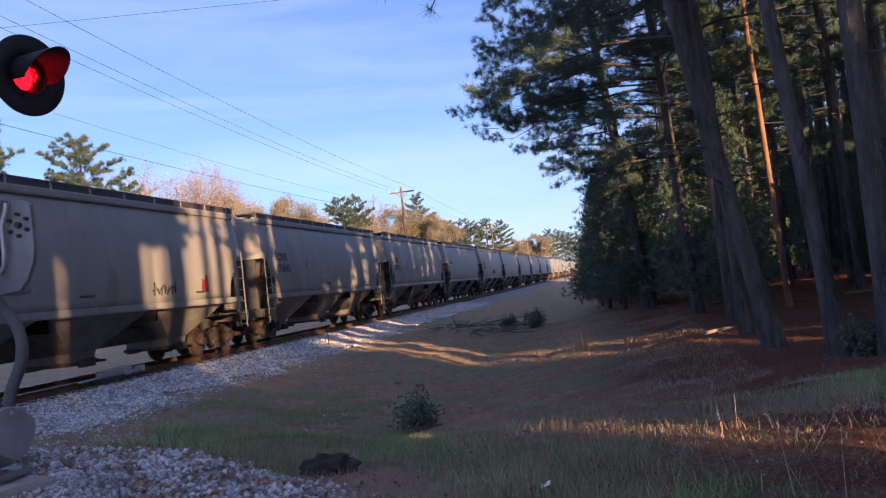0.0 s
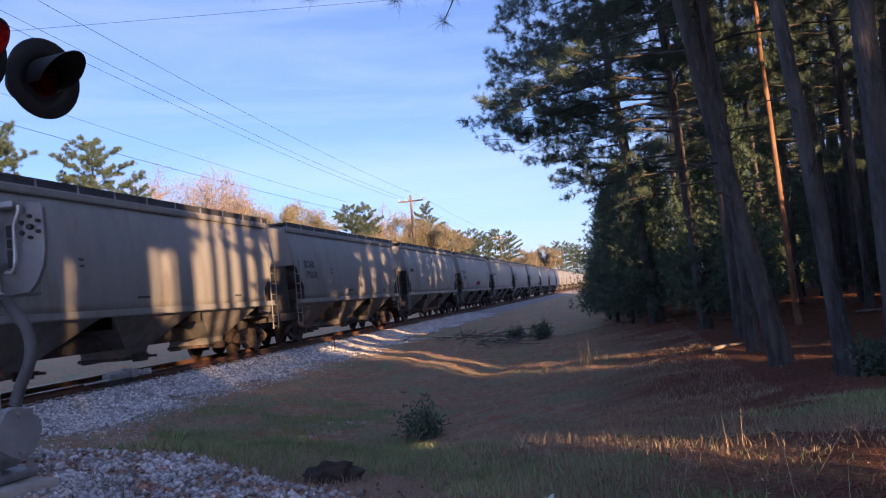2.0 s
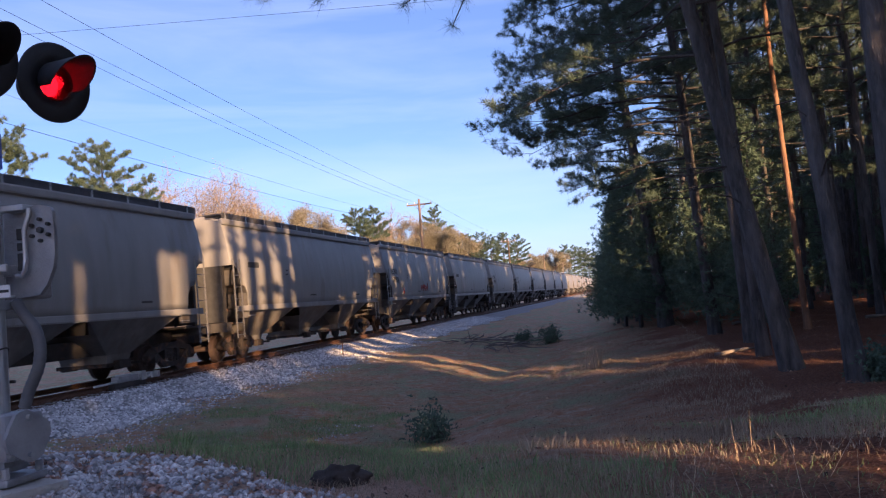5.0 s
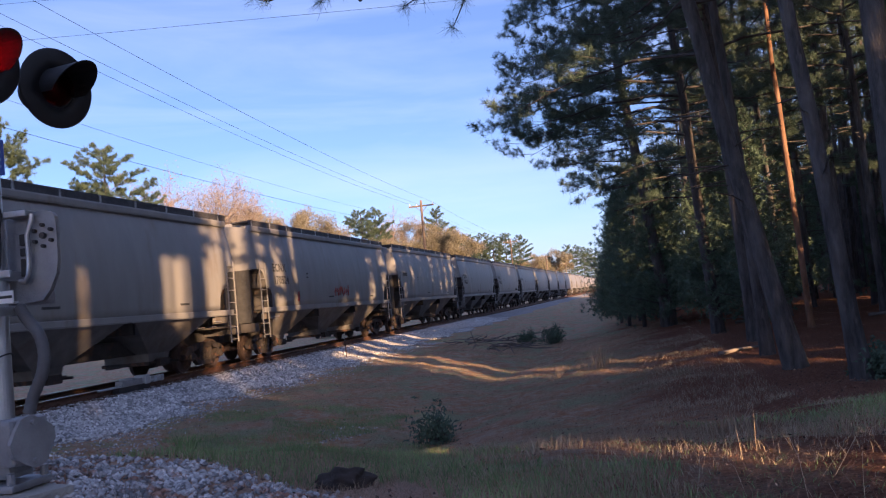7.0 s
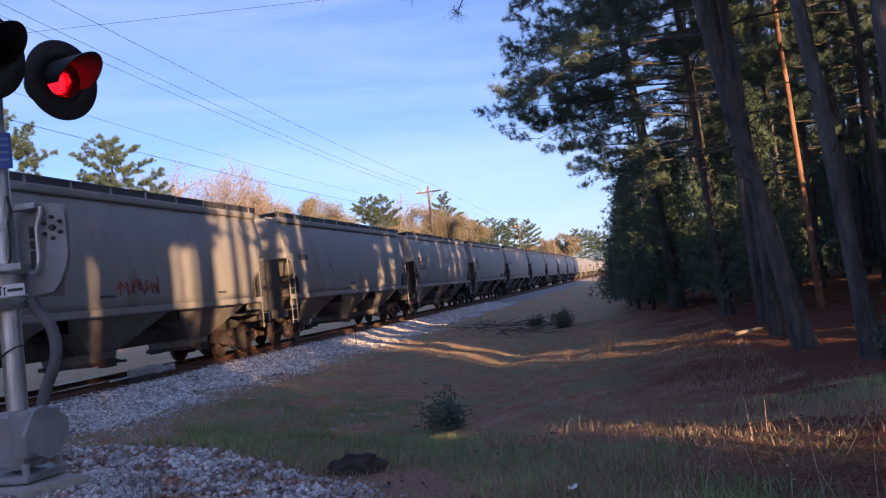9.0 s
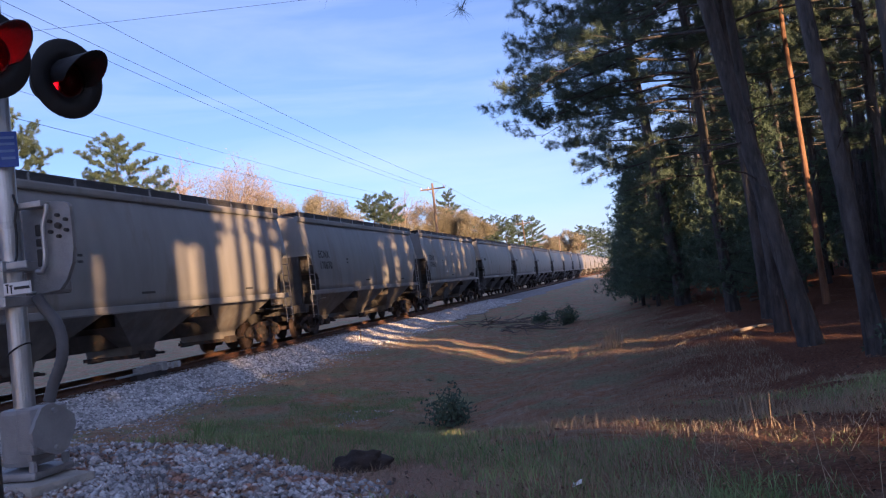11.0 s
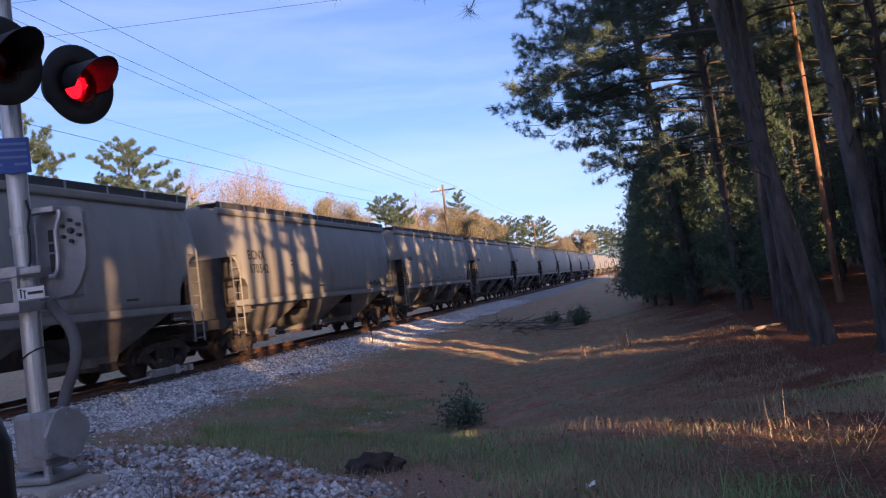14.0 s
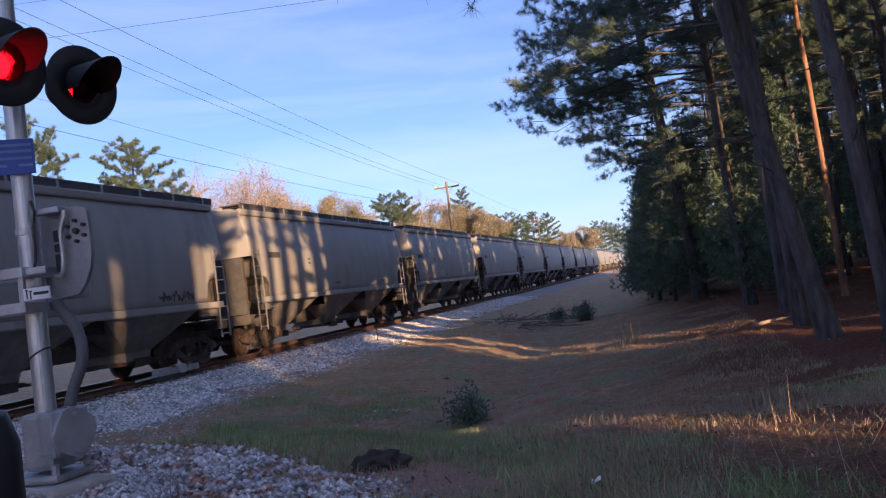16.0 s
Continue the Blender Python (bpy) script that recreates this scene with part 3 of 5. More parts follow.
    for e in (-1, 1):
        truck = part("truck", boxed(-1.0, 1.0, -0.2, 0.2, 0.42, 0.7, 0.03), M_TRUCK, car, "dark cast iron truck with steel wheels")
        truck.location = (0, e * 6.85, 0)
        for s in (-1, 1):
            o = part("side_frame", frame_me or side_frame_mesh(), M_TRUCK, truck)
            frame_me = o.data
            o.location.x = s * 0.98
        for y in (-0.89, 0.89):
            o = part("wheelset", wheels_me or wheelset_mesh(), M_WHEEL, truck, smooth=False)
            wheels_me = o.data
            o.location = (0, y, 0.46)
    return car


def lettering(parent, body, name, size, y, z, material=M_INKSHADE):
    """Stencilled characters, or bars where nothing can be read, on a car's side."""
    cu = bpy.data.curves.new("stencil", "FONT")
    cu.body, cu.size, cu.extrude, cu.space_character, cu.offset = body, size, 0.002, 1.1, 0.008
    tmp = bpy.data.objects.new("stencil", cu)
    scene.collection.objects.link(tmp)
    me = bpy.data.meshes.new_from_object(tmp.evaluated_get(bpy.context.evaluated_depsgraph_get()))
    bpy.data.objects.remove(tmp)
    me.materials.clear()
    o = part(name, me, material, parent)
    slope = (half_width(z + size * 0.7) - half_width(z)) / (size * 0.7)
    o.matrix_basis = pose(half_width(z) + 0.012, y, z, 90, 0, 90) @ Matrix.Rotation(math.atan(slope), 4, "X")
    return o


def scrawl(parent, y, z, w, h, material, seed):
    """A spray-painted tag: one wandering stroke on a car's side."""
    rnd = random.Random(seed)
    n = 26
    bars = []
    pts = []
    for i in range(n):
        u = i / (n - 1)
        zz = z + h * (0.5 + 0.5 * math.sin(i * 2.4 + rnd.uniform(-0.6, 0.6))) * rnd.uniform(0.5, 1)
        pts.append((half_width(zz) + 0.004, y + w * (u + 0.05 * math.sin(i * 1.7)), zz))
    bars.append((pts, [0.022] * n))
    return part("graffiti", tubes_mesh("graffiti", bars, 5), material, parent)


CAR_FACTS = {1: "170660", 2: "170618", 4: "170524", 6: "170670", 7: "170542"}
GAP0 = 28.35          # where the joint behind car 0 stands when the clip starts


def build_train():
    first = build_car()
    cars = []
    for n in range(23):
        y = GAP0 + PITCH * (n - 0.5)
        if n == 0:
            car = first
            car.matrix_basis = pose(TRACK_X, y, RAIL_Z)
        else:
            car = copy_thing(first, pose(TRACK_X, y, RAIL_Z))
        cars.append(car)
    for n, car in enumerate(cars):
        if n in CAR_FACTS:
            lettering(car, "ECNX", "reporting_mark", 0.42, -6.8, 3.07)
            lettering(car, CAR_FACTS[n], "car_number", 0.42, -6.8, 2.62)
        elif n < 14:
            bm = bmesh.new()
            box(bm, -0.003, 0.003, -6.8, -5.95, 3.08, 3.27), box(bm, -0.003, 0.003, -6.8, -5.7, 2.65, 2.84)
            part("worn_lettering", bm, M_INKSHADE, car).location.x = half_width(3.0) + 0.004
        bm = bmesh.new()
        for yy, zz, ww in ((-3.6, 3.0, 0.18), (-3.6, 2.85, 0.18), (-1.2, 2.05, 0.6), (4.6, 2.0, 0.5)):
            box(bm, -0.003, 0.003, yy, yy + ww, zz, zz + 0.06)
        part("data_stencil", bm, M_INKSHADE, car).location.x = half_width(2.6) - 0.004
    scrawl(cars[0], 2.1, 2.0, 1.3, 0.45, M_INKSHADE, 1)
    scrawl(cars[0], 5.0, 2.0, 0.4, 0.6, M_REDINK, 2)
    scrawl(cars[4], -0.5, 2.1, 1.9, 0.5, M_REDINK, 3)
    scrawl(cars[4], -4.6, 1.95, 0.1, 0.4, M_REDINK, 8)
    scrawl(cars[7], 4.7, 1.9, 1.6, 0.3, M_INKSHADE, 4)
    return cars


CARS = build_train()


# ---------------- crossing signal ----------------
def build_signal():
    s = thing("crossing_signal", "aluminium level crossing signal with twin red flashing lamps", "crossing signal", pose(-3.435, 4.05, 0))
    part("mast", bar(bmesh.new(), (0, 0, -0.62), (0, 0, 2.6), 0.057, 24), M_ALU, s, smooth=False)
    # cast junction box base
    base = part("base", boxed(-0.1, 0.1, -0.1, 0.1, -0.74, -0.42, 0.03), M_BOX, s)
    bm = boxed(-0.165, 0.165, -0.165, 0.165, -0.8, -0.755, 0.02)
    for k in range(4):
        bar(bm, ((-0.13, 0.13)[k % 2], (-0.13, 0.13)[k // 2], -0.76), ((-0.13, 0.13)[k % 2], (-0.13, 0.13)[k // 2], -0.7), 0.022)
    part("base_flange", bm, M_BOX, base)
    bm = boxed(-0.05, 0.1, -0.115, 0.115, -0.125, 0.125, 0.025)
    cover = part("junction_box", bm, M_BOX, s)
    cover.matrix_basis = pose(0.12, -0.04, -0.54, 0, 0, -18)
    bm = bmesh.new()
    pts = [(0.118 * math.cos(a), 0.128 * math.sin(a)) for a in np.linspace(0, 2 * math.pi, 24, endpoint=False)]
    pts = [(a * (1.12 if i % 6 < 3 else 1.0), b * (1.1 if i % 6 < 3 else 1.0)) for i, (a, b) in enumerate(pts)]
    f = bm.faces.new([bm.verts.new((0.1, a, b)) for a, b in pts])
    r = bmesh.ops.extrude_face_region(bm, geom=[f])
    bmesh.ops.translate(bm, vec=(0.03, 0, 0), verts=[v for v in r["geom"] if isinstance(v, bmesh.types.BMVert)])
    for a, b in ((0.0, 0.1), (0.0, -0.1)):
        bar(bm, (0.12, a, b), (0.155, a, b), 0.014, 8)
    bmesh.ops.recalc_face_normals(bm, faces=bm.faces)
    part("box_lid", bm, M_BOX, cover)
    # flexible conduit from the gate gear down to the base
    p = [(0.1, 0.05, 0.19), (0.14, 0.05, 0.12), (0.22, 0.05, 0.03), (0.245, 0.05, -0.08), (0.225, 0.05, -0.19), (0.16, 0.05, -0.3), (0.12, 0.05, -0.4)]
    q = np.array(p)
    u = np.linspace(0, len(q) - 1, 40)
    path = np.stack([np.interp(u, range(len(q)), q[:, k]) for k in range(3)], -1)
    for _ in range(6):
        path[1:-1] = (path[:-2] + path[1:-1] * 2 + path[2:]) / 4
    part("conduit", tubes_mesh("conduit", [(path, [0.031 + 0.003 * (i % 2) for i in range(40)])], 12), M_RUBBER, s, "grey flexible conduit")
    # gate gear: channel arms clamped round the mast, a housing and a bolted plate
    for z0 in (0.335, 0.14):
        bm = boxed(-0.42, 0.06, -0.16, -0.10, z0, z0 + 0.06, 0.006)
        box(bm, -0.42, 0.06, 0.09, 0.15, z0, z0 + 0.06, 0.006)
        box(bm, 0.025, 0.07, -0.158, 0.148, z0 + 0.003, z0 + 0.057, 0.006)
        part("clamp_arm", bm, M_GALV, s)
    part("arm_strut", boxed(0.03, 0.064, -0.152, -0.125, 0.195, 0.34, 0.004), M_GALV, s)
    part("arm_tongue", boxed(0.066, 0.2, -0.13, -0.11, 0.345, 0.385, 0.006), M_GALV, s)
    gear = part("gate_gear", boxed(-0.02, 0.14, 0.12, 0.32, 0.2, 0.71, 0.02), M_BOX, s)
    # bolted side plate with a rounded outline and a tapering foot
    bm = bmesh.new()
    pts = [(0.16 + 0.16 * u, 0.7 + 0.02 * math.sin(math.pi * u)) for u in np.linspace(0, 1, 6)]
    pts += [(0.335, 0.68), (0.34, 0.6), (0.34, 0.44), (0.325, 0.36), (0.28, 0.27), (0.23, 0.215), (0.06, 0.2), (0.06, 0.34), (0.16, 0.36)]
    f = bm.faces.new([bm.verts.new((a, 0.085, b)) for a, b in pts])
    r = bmesh.ops.extrude_face_region(bm, geom=[f])
    bmesh.ops.translate(bm, vec=(0, 0.03, 0), verts=[v for v in r["geom"] if isinstance(v, bmesh.types.BMVert)])
    bmesh.ops.recalc_face_normals(bm, faces=bm.faces)
    part("side_plate", bm, M_BOX, gear)
    for k in range(7):
        a = (k + 0.5) * math.pi / 3
        rr = 0.0 if k == 6 else 0.06
        cx, cz = 0.262 + rr * math.cos(a), 0.575 + rr * math.sin(a)
        part("bolt", bar(bmesh.new(), (cx, 0.06, cz), (cx, 0.086, cz), 0.018 if k == 6 else 0.011, 6), M_CARDARK, gear)
    p = np.array([(0.215, 0.05, 0.7), (0.215, 0.05, 0.665), (0.195, 0.05, 0.62), (0.18, 0.05, 0.58), (0.18, 0.05, 0.42), (0.172, 0.05, 0.36), (0.15, 0.05, 0.325), (0.115, 0.05, 0.33)])
    part("guard_bar", tubes_mesh("guard_bar", [(p, [0.014] * len(p))], 8), M_ALU, gear)
    for z0, z1 in ((0.36, 0.46), (0.475, 0.52), (0.535, 0.6)):
        part("slot", boxed(0.085, 0.145, 0.1, 0.121, z0, z1, 0.006), M_CARDARK, gear)
    part("cap_bracket", boxed(0.05, 0.2, 0.02, 0.2, 0.69, 0.725, 0.006), M_GALV, gear)
    part("cap_pin", bar(bmesh.new(), (0.0, 0.05, 0.69), (0.06, 0.05, 0.7), 0.012, 8), M_GALV, gear)
    part("counterweight_hub", bar(bmesh.new(), (-0.3, -0.2, 0.44), (-0.12, -0.2, 0.44), 0.06, 16), M_CARDARK, s)
    lab = part("maker_label", boxed(0.075, 0.245, -0.168, -0.162, 0.205, 0.27), M_WHITE, s, "small white label with a black mark")
    bm = bmesh.new()
    for x0, x1, za, zb in ((0.012, 0.03, 0.232, 0.238), (0.019, 0.024, 0.19, 0.232), (0.036, 0.054, 0.225, 0.231), (0.043, 0.048, 0.185, 0.225), (0.066, 0.16, 0.205, 0.22)):
        box(bm, x0 + 0.078, x1 + 0.078, -0.172, -0.168, za + 0.025, zb + 0.025)
    part("label_marks", bm, M_INKSHADE, lab)
    part("label_plate", boxed(0.07, 0.25, -0.161, -0.13, 0.2, 0.212, 0.003), M_GALV, s)
    sign = part("blue_sign", boxed(-0.115, 0.115, -0.004, 0.004, -0.1, 0.1, 0.003), M_BLUE, s, "blue notice plate with white lines")
    sign.matrix_basis = pose(0.03, -0.09, 1.02, 0, 0, 33)
    for i, (a, b) in enumerate(((-0.1, 0.1), (-0.1, 0.1), (-0.1, 0.1), (-0.1, -0.03), (0.03, 0.1))):
        zz = (0.065, 0.03, -0.01, -0.05, -0.05)[i]
        part("sign_line", boxed(a, b, -0.007, -0.004, zz - 0.007, zz + 0.007), M_SIGNLINE, sign)
    for z0 in (1.06, 0.6):
        part("mast_band", bar(bmesh.new(), (0, 0, z0 - 0.02), (0, 0, z0 + 0.02), 0.064, 24), M_GALV, s)
    pts = [(0.062, -0.02, 0.77), (0.085, -0.03, 0.7), (0.068, -0.03, 0.62), (0.07, -0.03, 0.54), (0.085, -0.06, 0.42), (0.1, -0.1, 0.37)]
    part("cable", tubes_mesh("cable", [(np.array(pts), [0.007] * 6)], 6), M_BLACK, s)
    part("cable_tie", tubes_mesh("cable_tie", [(np.array([(0.062 * math.cos(a), 0.062 * math.sin(a), -0.1 + 0.035 * math.cos(a)) for a in np.linspace(0, 6.28, 24)]), [0.005] * 24)], 6), M_BLACK, s)
    # cross arm and the two lamps
    arm = part("cross_arm", bar(bmesh.new(), (0.0, -0.42, 1.55), (0.0, 0.42, 1.55), 0.03, 12), M_ALU, s)
    bar_bm = boxed(-0.09, 0.09, -0.09, 0.09, 1.48, 1.62, 0.02)
    part("arm_clamp", bar_bm, M_GALV, arm)
    elements = []
    for y, yaw in ((-0.32, -19), (0.30, -19)):
        bm = bmesh.new()
        cup = []
        for r, x in ((0.0, -0.07), (0.08, -0.065), (0.11, -0.02), (0.115, 0.2), (0.107, 0.2), (0.102, -0.02), (0.07, -0.05), (0.0, -0.055)):
            cup.append([bm.verts.new((x, r * math.cos(2 * math.pi * i / 24), r * math.sin(2 * math.pi * i / 24))) for i in range(24)] if r else [bm.verts.new((x, 0, 0))])
        for p0, p1 in zip(cup, cup[1:]):
            for i in range(24):
                j = (i + 1) % 24
                if len(p0) == 1:
                    bm.faces.new((p0[0], p1[j], p1[i]))
                elif len(p1) == 1:
                    bm.faces.new((p0[i], p0[j], p1[0]))
                else:
                    bm.faces.new((p0[i], p0[j], p1[j], p1[i]))
        bmesh.ops.recalc_face_normals(bm, faces=bm.faces)
        lamp = part("lamp", bm, M_BLACK, s, "black flashing lamp with round backing and hood", smooth=True)
        lamp.matrix_basis = pose(0.09, y + 0.025, 1.47, 0, 4, yaw)
        bm = bmesh.new()
        k = 40
        # dished round backing
        rings = []
        for r, x in ((0.114, 0.203), (0.17, 0.202), (0.226, 0.2), (0.236, 0.193), (0.23, 0.186), (0.114, 0.185)):
            rings.append([bm.verts.new((x, r * math.cos(2 * math.pi * i / k), r * math.sin(2 * math.pi * i / k))) for i in range(k)])
        for a, b in zip(rings, rings[1:] + rings[:1]):
            for i in range(k):
                bm.faces.new((a[i], a[(i + 1) % k], b[(i + 1) % k], b[i]))
        bmesh.ops.recalc_face_normals(bm, faces=bm.faces)
        part("backing", bm, M_BLACK, lamp, smooth=True)
        # hood over the upper two thirds of the lens
        bm = bmesh.new()
        rows = []
        arc = np.linspace(-1.95, 1.95, 25)
        for rad, x0 in ((0.118, 0.0), (0.112, 0.0)):
            for x_far in (False, True):
                row = []
                for a in arc:
                    reach = 0.2 + 0.3 * (0.5 + 0.5 * math.cos(a * 0.95)) if x_far else 0.2
                    row.append(bm.verts.new((reach, rad * math.sin(a), rad * math.cos(a))))
                rows.append(row)
        for a, b in ((0, 1), (3, 2), (1, 3), (2, 0)):
            for i in range(24):
                bm.faces.new((rows[a][i], rows[a][i + 1], rows[b][i + 1], rows[b][i]))
        bm.faces.new((rows[0][0], rows[1][0], rows[3][0], rows[2][0])), bm.faces.new((rows[0][-1], rows[2][-1], rows[3][-1], rows[1][-1]))
        bmesh.ops.recalc_face_normals(bm, faces=bm.faces)
        part("hood", bm, M_BLACK, lamp)
        # lens
        bm = bmesh.new()
        rings = []
        for r, x in ((0.11, 0.205), (0.096, 0.218), (0.066, 0.228), (0.033, 0.233)):
            rings.append([bm.verts.new((x, r * math.cos(2 * math.pi * i / 24), r * math.sin(2 * math.pi * i / 24))) for i in range(24)])
        for a, b in zip(rings, rings[1:]):
            for i in range(24):
                bm.faces.new((a[i], a[(i + 1) % 24], b[(i + 1) % 24], b[i]))
        bm.faces.new(rings[-1])
        r = bmesh.ops.solidify(bm, geom=bm.faces[:], thickness=0.006)
        part("lens", bm, M_LENS, lamp, "red glass lens", smooth=True)
        # turning flasher: a red glowing face before, a dark one behind
        bm = bmesh.new()
        bmesh.ops.create_uvsphere(bm, u_segments=24, v_segments=16, radius=0.098)
        for f in bm.faces:
            f.material_index = 1 if f.calc_center_median().x > 0 else 0
        me = bpy.data.meshes.new("flasher")
        bm.to_mesh(me)
        bm.free()
        me.materials.append(M_BLACK), me.materials.append(M_GLOW)
        fl = part("flasher", me, M_BLACK, lamp, "turning flasher, glowing red on one half")
        fl.location = (0.08, 0, 0)
        elements.append(fl)
    return s, elements


SIGNAL, FLASHERS = build_signal()

# ---------------- trees ----------------
def unit(v):
    return v / (np.linalg.norm(v, axis=-1, keepdims=True) + 1e-9)


def needles(rng, centres, axes, count, length, width, spread=1.0):
    """Thin blades that fan out from each centre."""
    n = len(centres)
    d = unit(rng.normal(size=(n, count, 3)) * spread + axes[:, None, :])
    ln = length * rng.uniform(0.65, 1.15, (n, count, 1))
    side = unit(np.cross(d, rng.normal(size=(n, count, 3)))) * width * 0.5
    base = centres[:, None, :] + rng.normal(size=(n, count, 3)) * length * 0.12
    v = np.stack([base - side, base + side, base + d * ln], 2).reshape(-1, 3)
    f = np.arange(len(v)).reshape(-1, 3)
    return v, f


def limb_path(start, az, rise, length, droop, rng, n=7):
    u = np.linspace(0, 1, n)
    out = np.array([math.cos(az), math.sin(az), 0.0])
    p = start + u[:, None] * length * (out * math.cos(rise) + np.array([0, 0, math.sin(rise)]))
    p[:, 2] += -droop * length * u ** 2 + 0.12 * length * np.maximum(u - 0.6, 0) ** 1.2
    wob = rng.normal(size=(n, 3)) * length * 0.025
    wob[0] = 0
    return p + np.cumsum(wob, 0) * 0.6


def pine_parts(seed, height=18.0, crown=9.0, r0=0.18, limbs=34, reach=2.8, tufts=7, count=14, lean=(0, 0), low_limbs=(), needle=0.2, width=0.014, dead=6, sag=0.0, full=False):
    """Meshes of a tall pine: trunk with limbs, and its crown of needle tufts. low_limbs: (height, azimuth in degrees, length)."""
    rng = np.random.default_rng(seed)
    zs = np.linspace(-0.3, height, 16)
    u = np.clip(zs / height, 0, 1)
    wob = np.cumsum(rng.normal(size=(16, 2)) * 0.04, 0) * u[:, None]
    trunk = np.stack([lean[0] * zs + sag * u * (1 - u) * 4 + wob[:, 0], lean[1] * zs + wob[:, 1], zs], -1)
    rad = r0 * (1 - 0.8 * u ** 1.3) * (1 + 0.5 * np.exp(-np.maximum(zs, 0) / 0.35))
    bars, thin = [(trunk, rad)], []
    cs, ax = [], []

    def at(z):
        return np.array([np.interp(z, zs, trunk[:, k]) for k in range(3)])

    todo = []
    for i in range(limbs):
        v = (i + rng.uniform()) / limbs
        z = crown + (height - crown) * v
        if full:
            todo.append((z, i * 2.4 + rng.normal() * 0.4, reach * (0.3 + 0.8 * math.sin(math.pi * min(1.0, 0.12 + 0.88 * v))) * rng.uniform(0.6, 1.2), 0.1 + 0.7 * v, 0.15))
            continue
        todo.append((z, i * 2.4 + rng.normal() * 0.4, reach * (1.05 - 0.75 * v) * rng.uniform(0.65, 1.2), 0.15 + 0.5 * v, 0.22 * (1 - v)))
    for z, a, ln in low_limbs:
        todo.append((z, radians(a), ln, 0.12, 0.28))
    for z, a, ln, rise, droop in todo:
        path = limb_path(at(z), a, rise, ln, droop, rng)
        thin.append((path, np.linspace(0.012 + 0.006 * ln, 0.006, len(path))))
        k = max(4, int(ln * 3.2))
        for j in range(k):
            t = 0.22 + 0.78 * (j + rng.uniform()) / k
            p0 = np.array([np.interp(t * 6, range(7), path[:, c]) for c in range(3)])
            a2 = a + (1 if j % 2 else -1) * rng.uniform(0.4, 1.1)
            l2 = ln * rng.uniform(0.16, 0.34) * (1.25 - 0.6 * t) + 0.15
            sub = limb_path(p0, a2, rise * 0.5 + rng.uniform(-0.1, 0.35), l2, 0.1, rng, 4)
            thin.append((sub, np.linspace(0.008, 0.004, 4)))
            m = max(2, int(tufts * l2 / 0.8) + 1)
            tt = rng.uniform(0.3, 1.05, m)
            c = np.stack([np.interp(tt * 3, range(4), sub[:, q]) for q in range(3)], -1) + rng.normal(size=(m, 3)) * 0.07
            cs.append(c)
            ax.append(np.repeat(unit(sub[-1] - sub[0])[None] * 0.6 + np.array([[0, 0, 0.35]]), m, 0))
    for i in range(dead):
        z = rng.uniform(2.5, crown)
        path = limb_path(at(z), rng.uniform(0, 6.28), rng.uniform(-0.1, 0.3), rng.uniform(0.4, 1.5), 0.1, rng, 5)
        thin.append((path, np.linspace(0.018, 0.006, 5)))
    t_me = tubes_mesh("trunk", bars, 10)
    b_me = tubes_mesh("limbs", thin, 4)
    v, f = needles(rng, np.concatenate(cs), np.concatenate(ax), count, needle, width)
    return t_me, b_me, mesh_np("crown", v, f)


def tree(name, label, meshes, m, mats, group="", names=("trunk", "branchwork", "crown")):
    t = thing(name, label, "tree", m, group)
    for n, me, ma in zip(names, meshes, mats):
        o = part(n, me, ma, t)
        if n != "trunk":
            o["kind"] = "stuff"
    return t


def cedar_parts(seed, height, base, count, length=0.16, width=0.03, tufts=900):
    """A young evergreen with foliage down to the ground, uneven and open at the edge."""
    rng = np.random.default_rng(seed)
    zs = np.linspace(-0.2, height * 0.97, 10)
    trunk = np.stack([zs * 0.02 * rng.normal(), zs * 0.02 * rng.normal(), zs], -1)
    bars, cs, ax = [], [], []
    k = int(height * 11)
    for i in range(k):
        v = (i + rng.uniform()) / k
        z = 0.25 + (height - 0.3) * v
        ln = base * (1 - v) ** 0.8 * rng.uniform(0.55, 1.2) + 0.15
        p = limb_path(np.array([0, 0, z]), i * 2.4 + rng.normal() * 0.3, 0.35, ln, 0.12, rng, 5)
        bars.append((p, np.linspace(0.018, 0.004, 5)))
        m = max(3, int(tufts * ln / (k * base * 0.5)))
        t = rng.uniform(0.25, 1.05, m)
        cs.append(np.stack([np.interp(t * 4, range(5), p[:, q]) for q in range(3)], -1) + rng.normal(size=(m, 3)) * (0.05 + 0.12 * t[:, None] * ln))
        ax.append(np.repeat(unit(p[-1] - p[0])[None] * 0.8, m, 0))
    v, f = needles(rng, np.concatenate(cs), np.concatenate(ax), count, length, width)
    return tubes_mesh("trunk", [(trunk, np.linspace(0.09, 0.015, 10))], 8), tubes_mesh("limbs", bars, 4), mesh_np("crown", v, f)


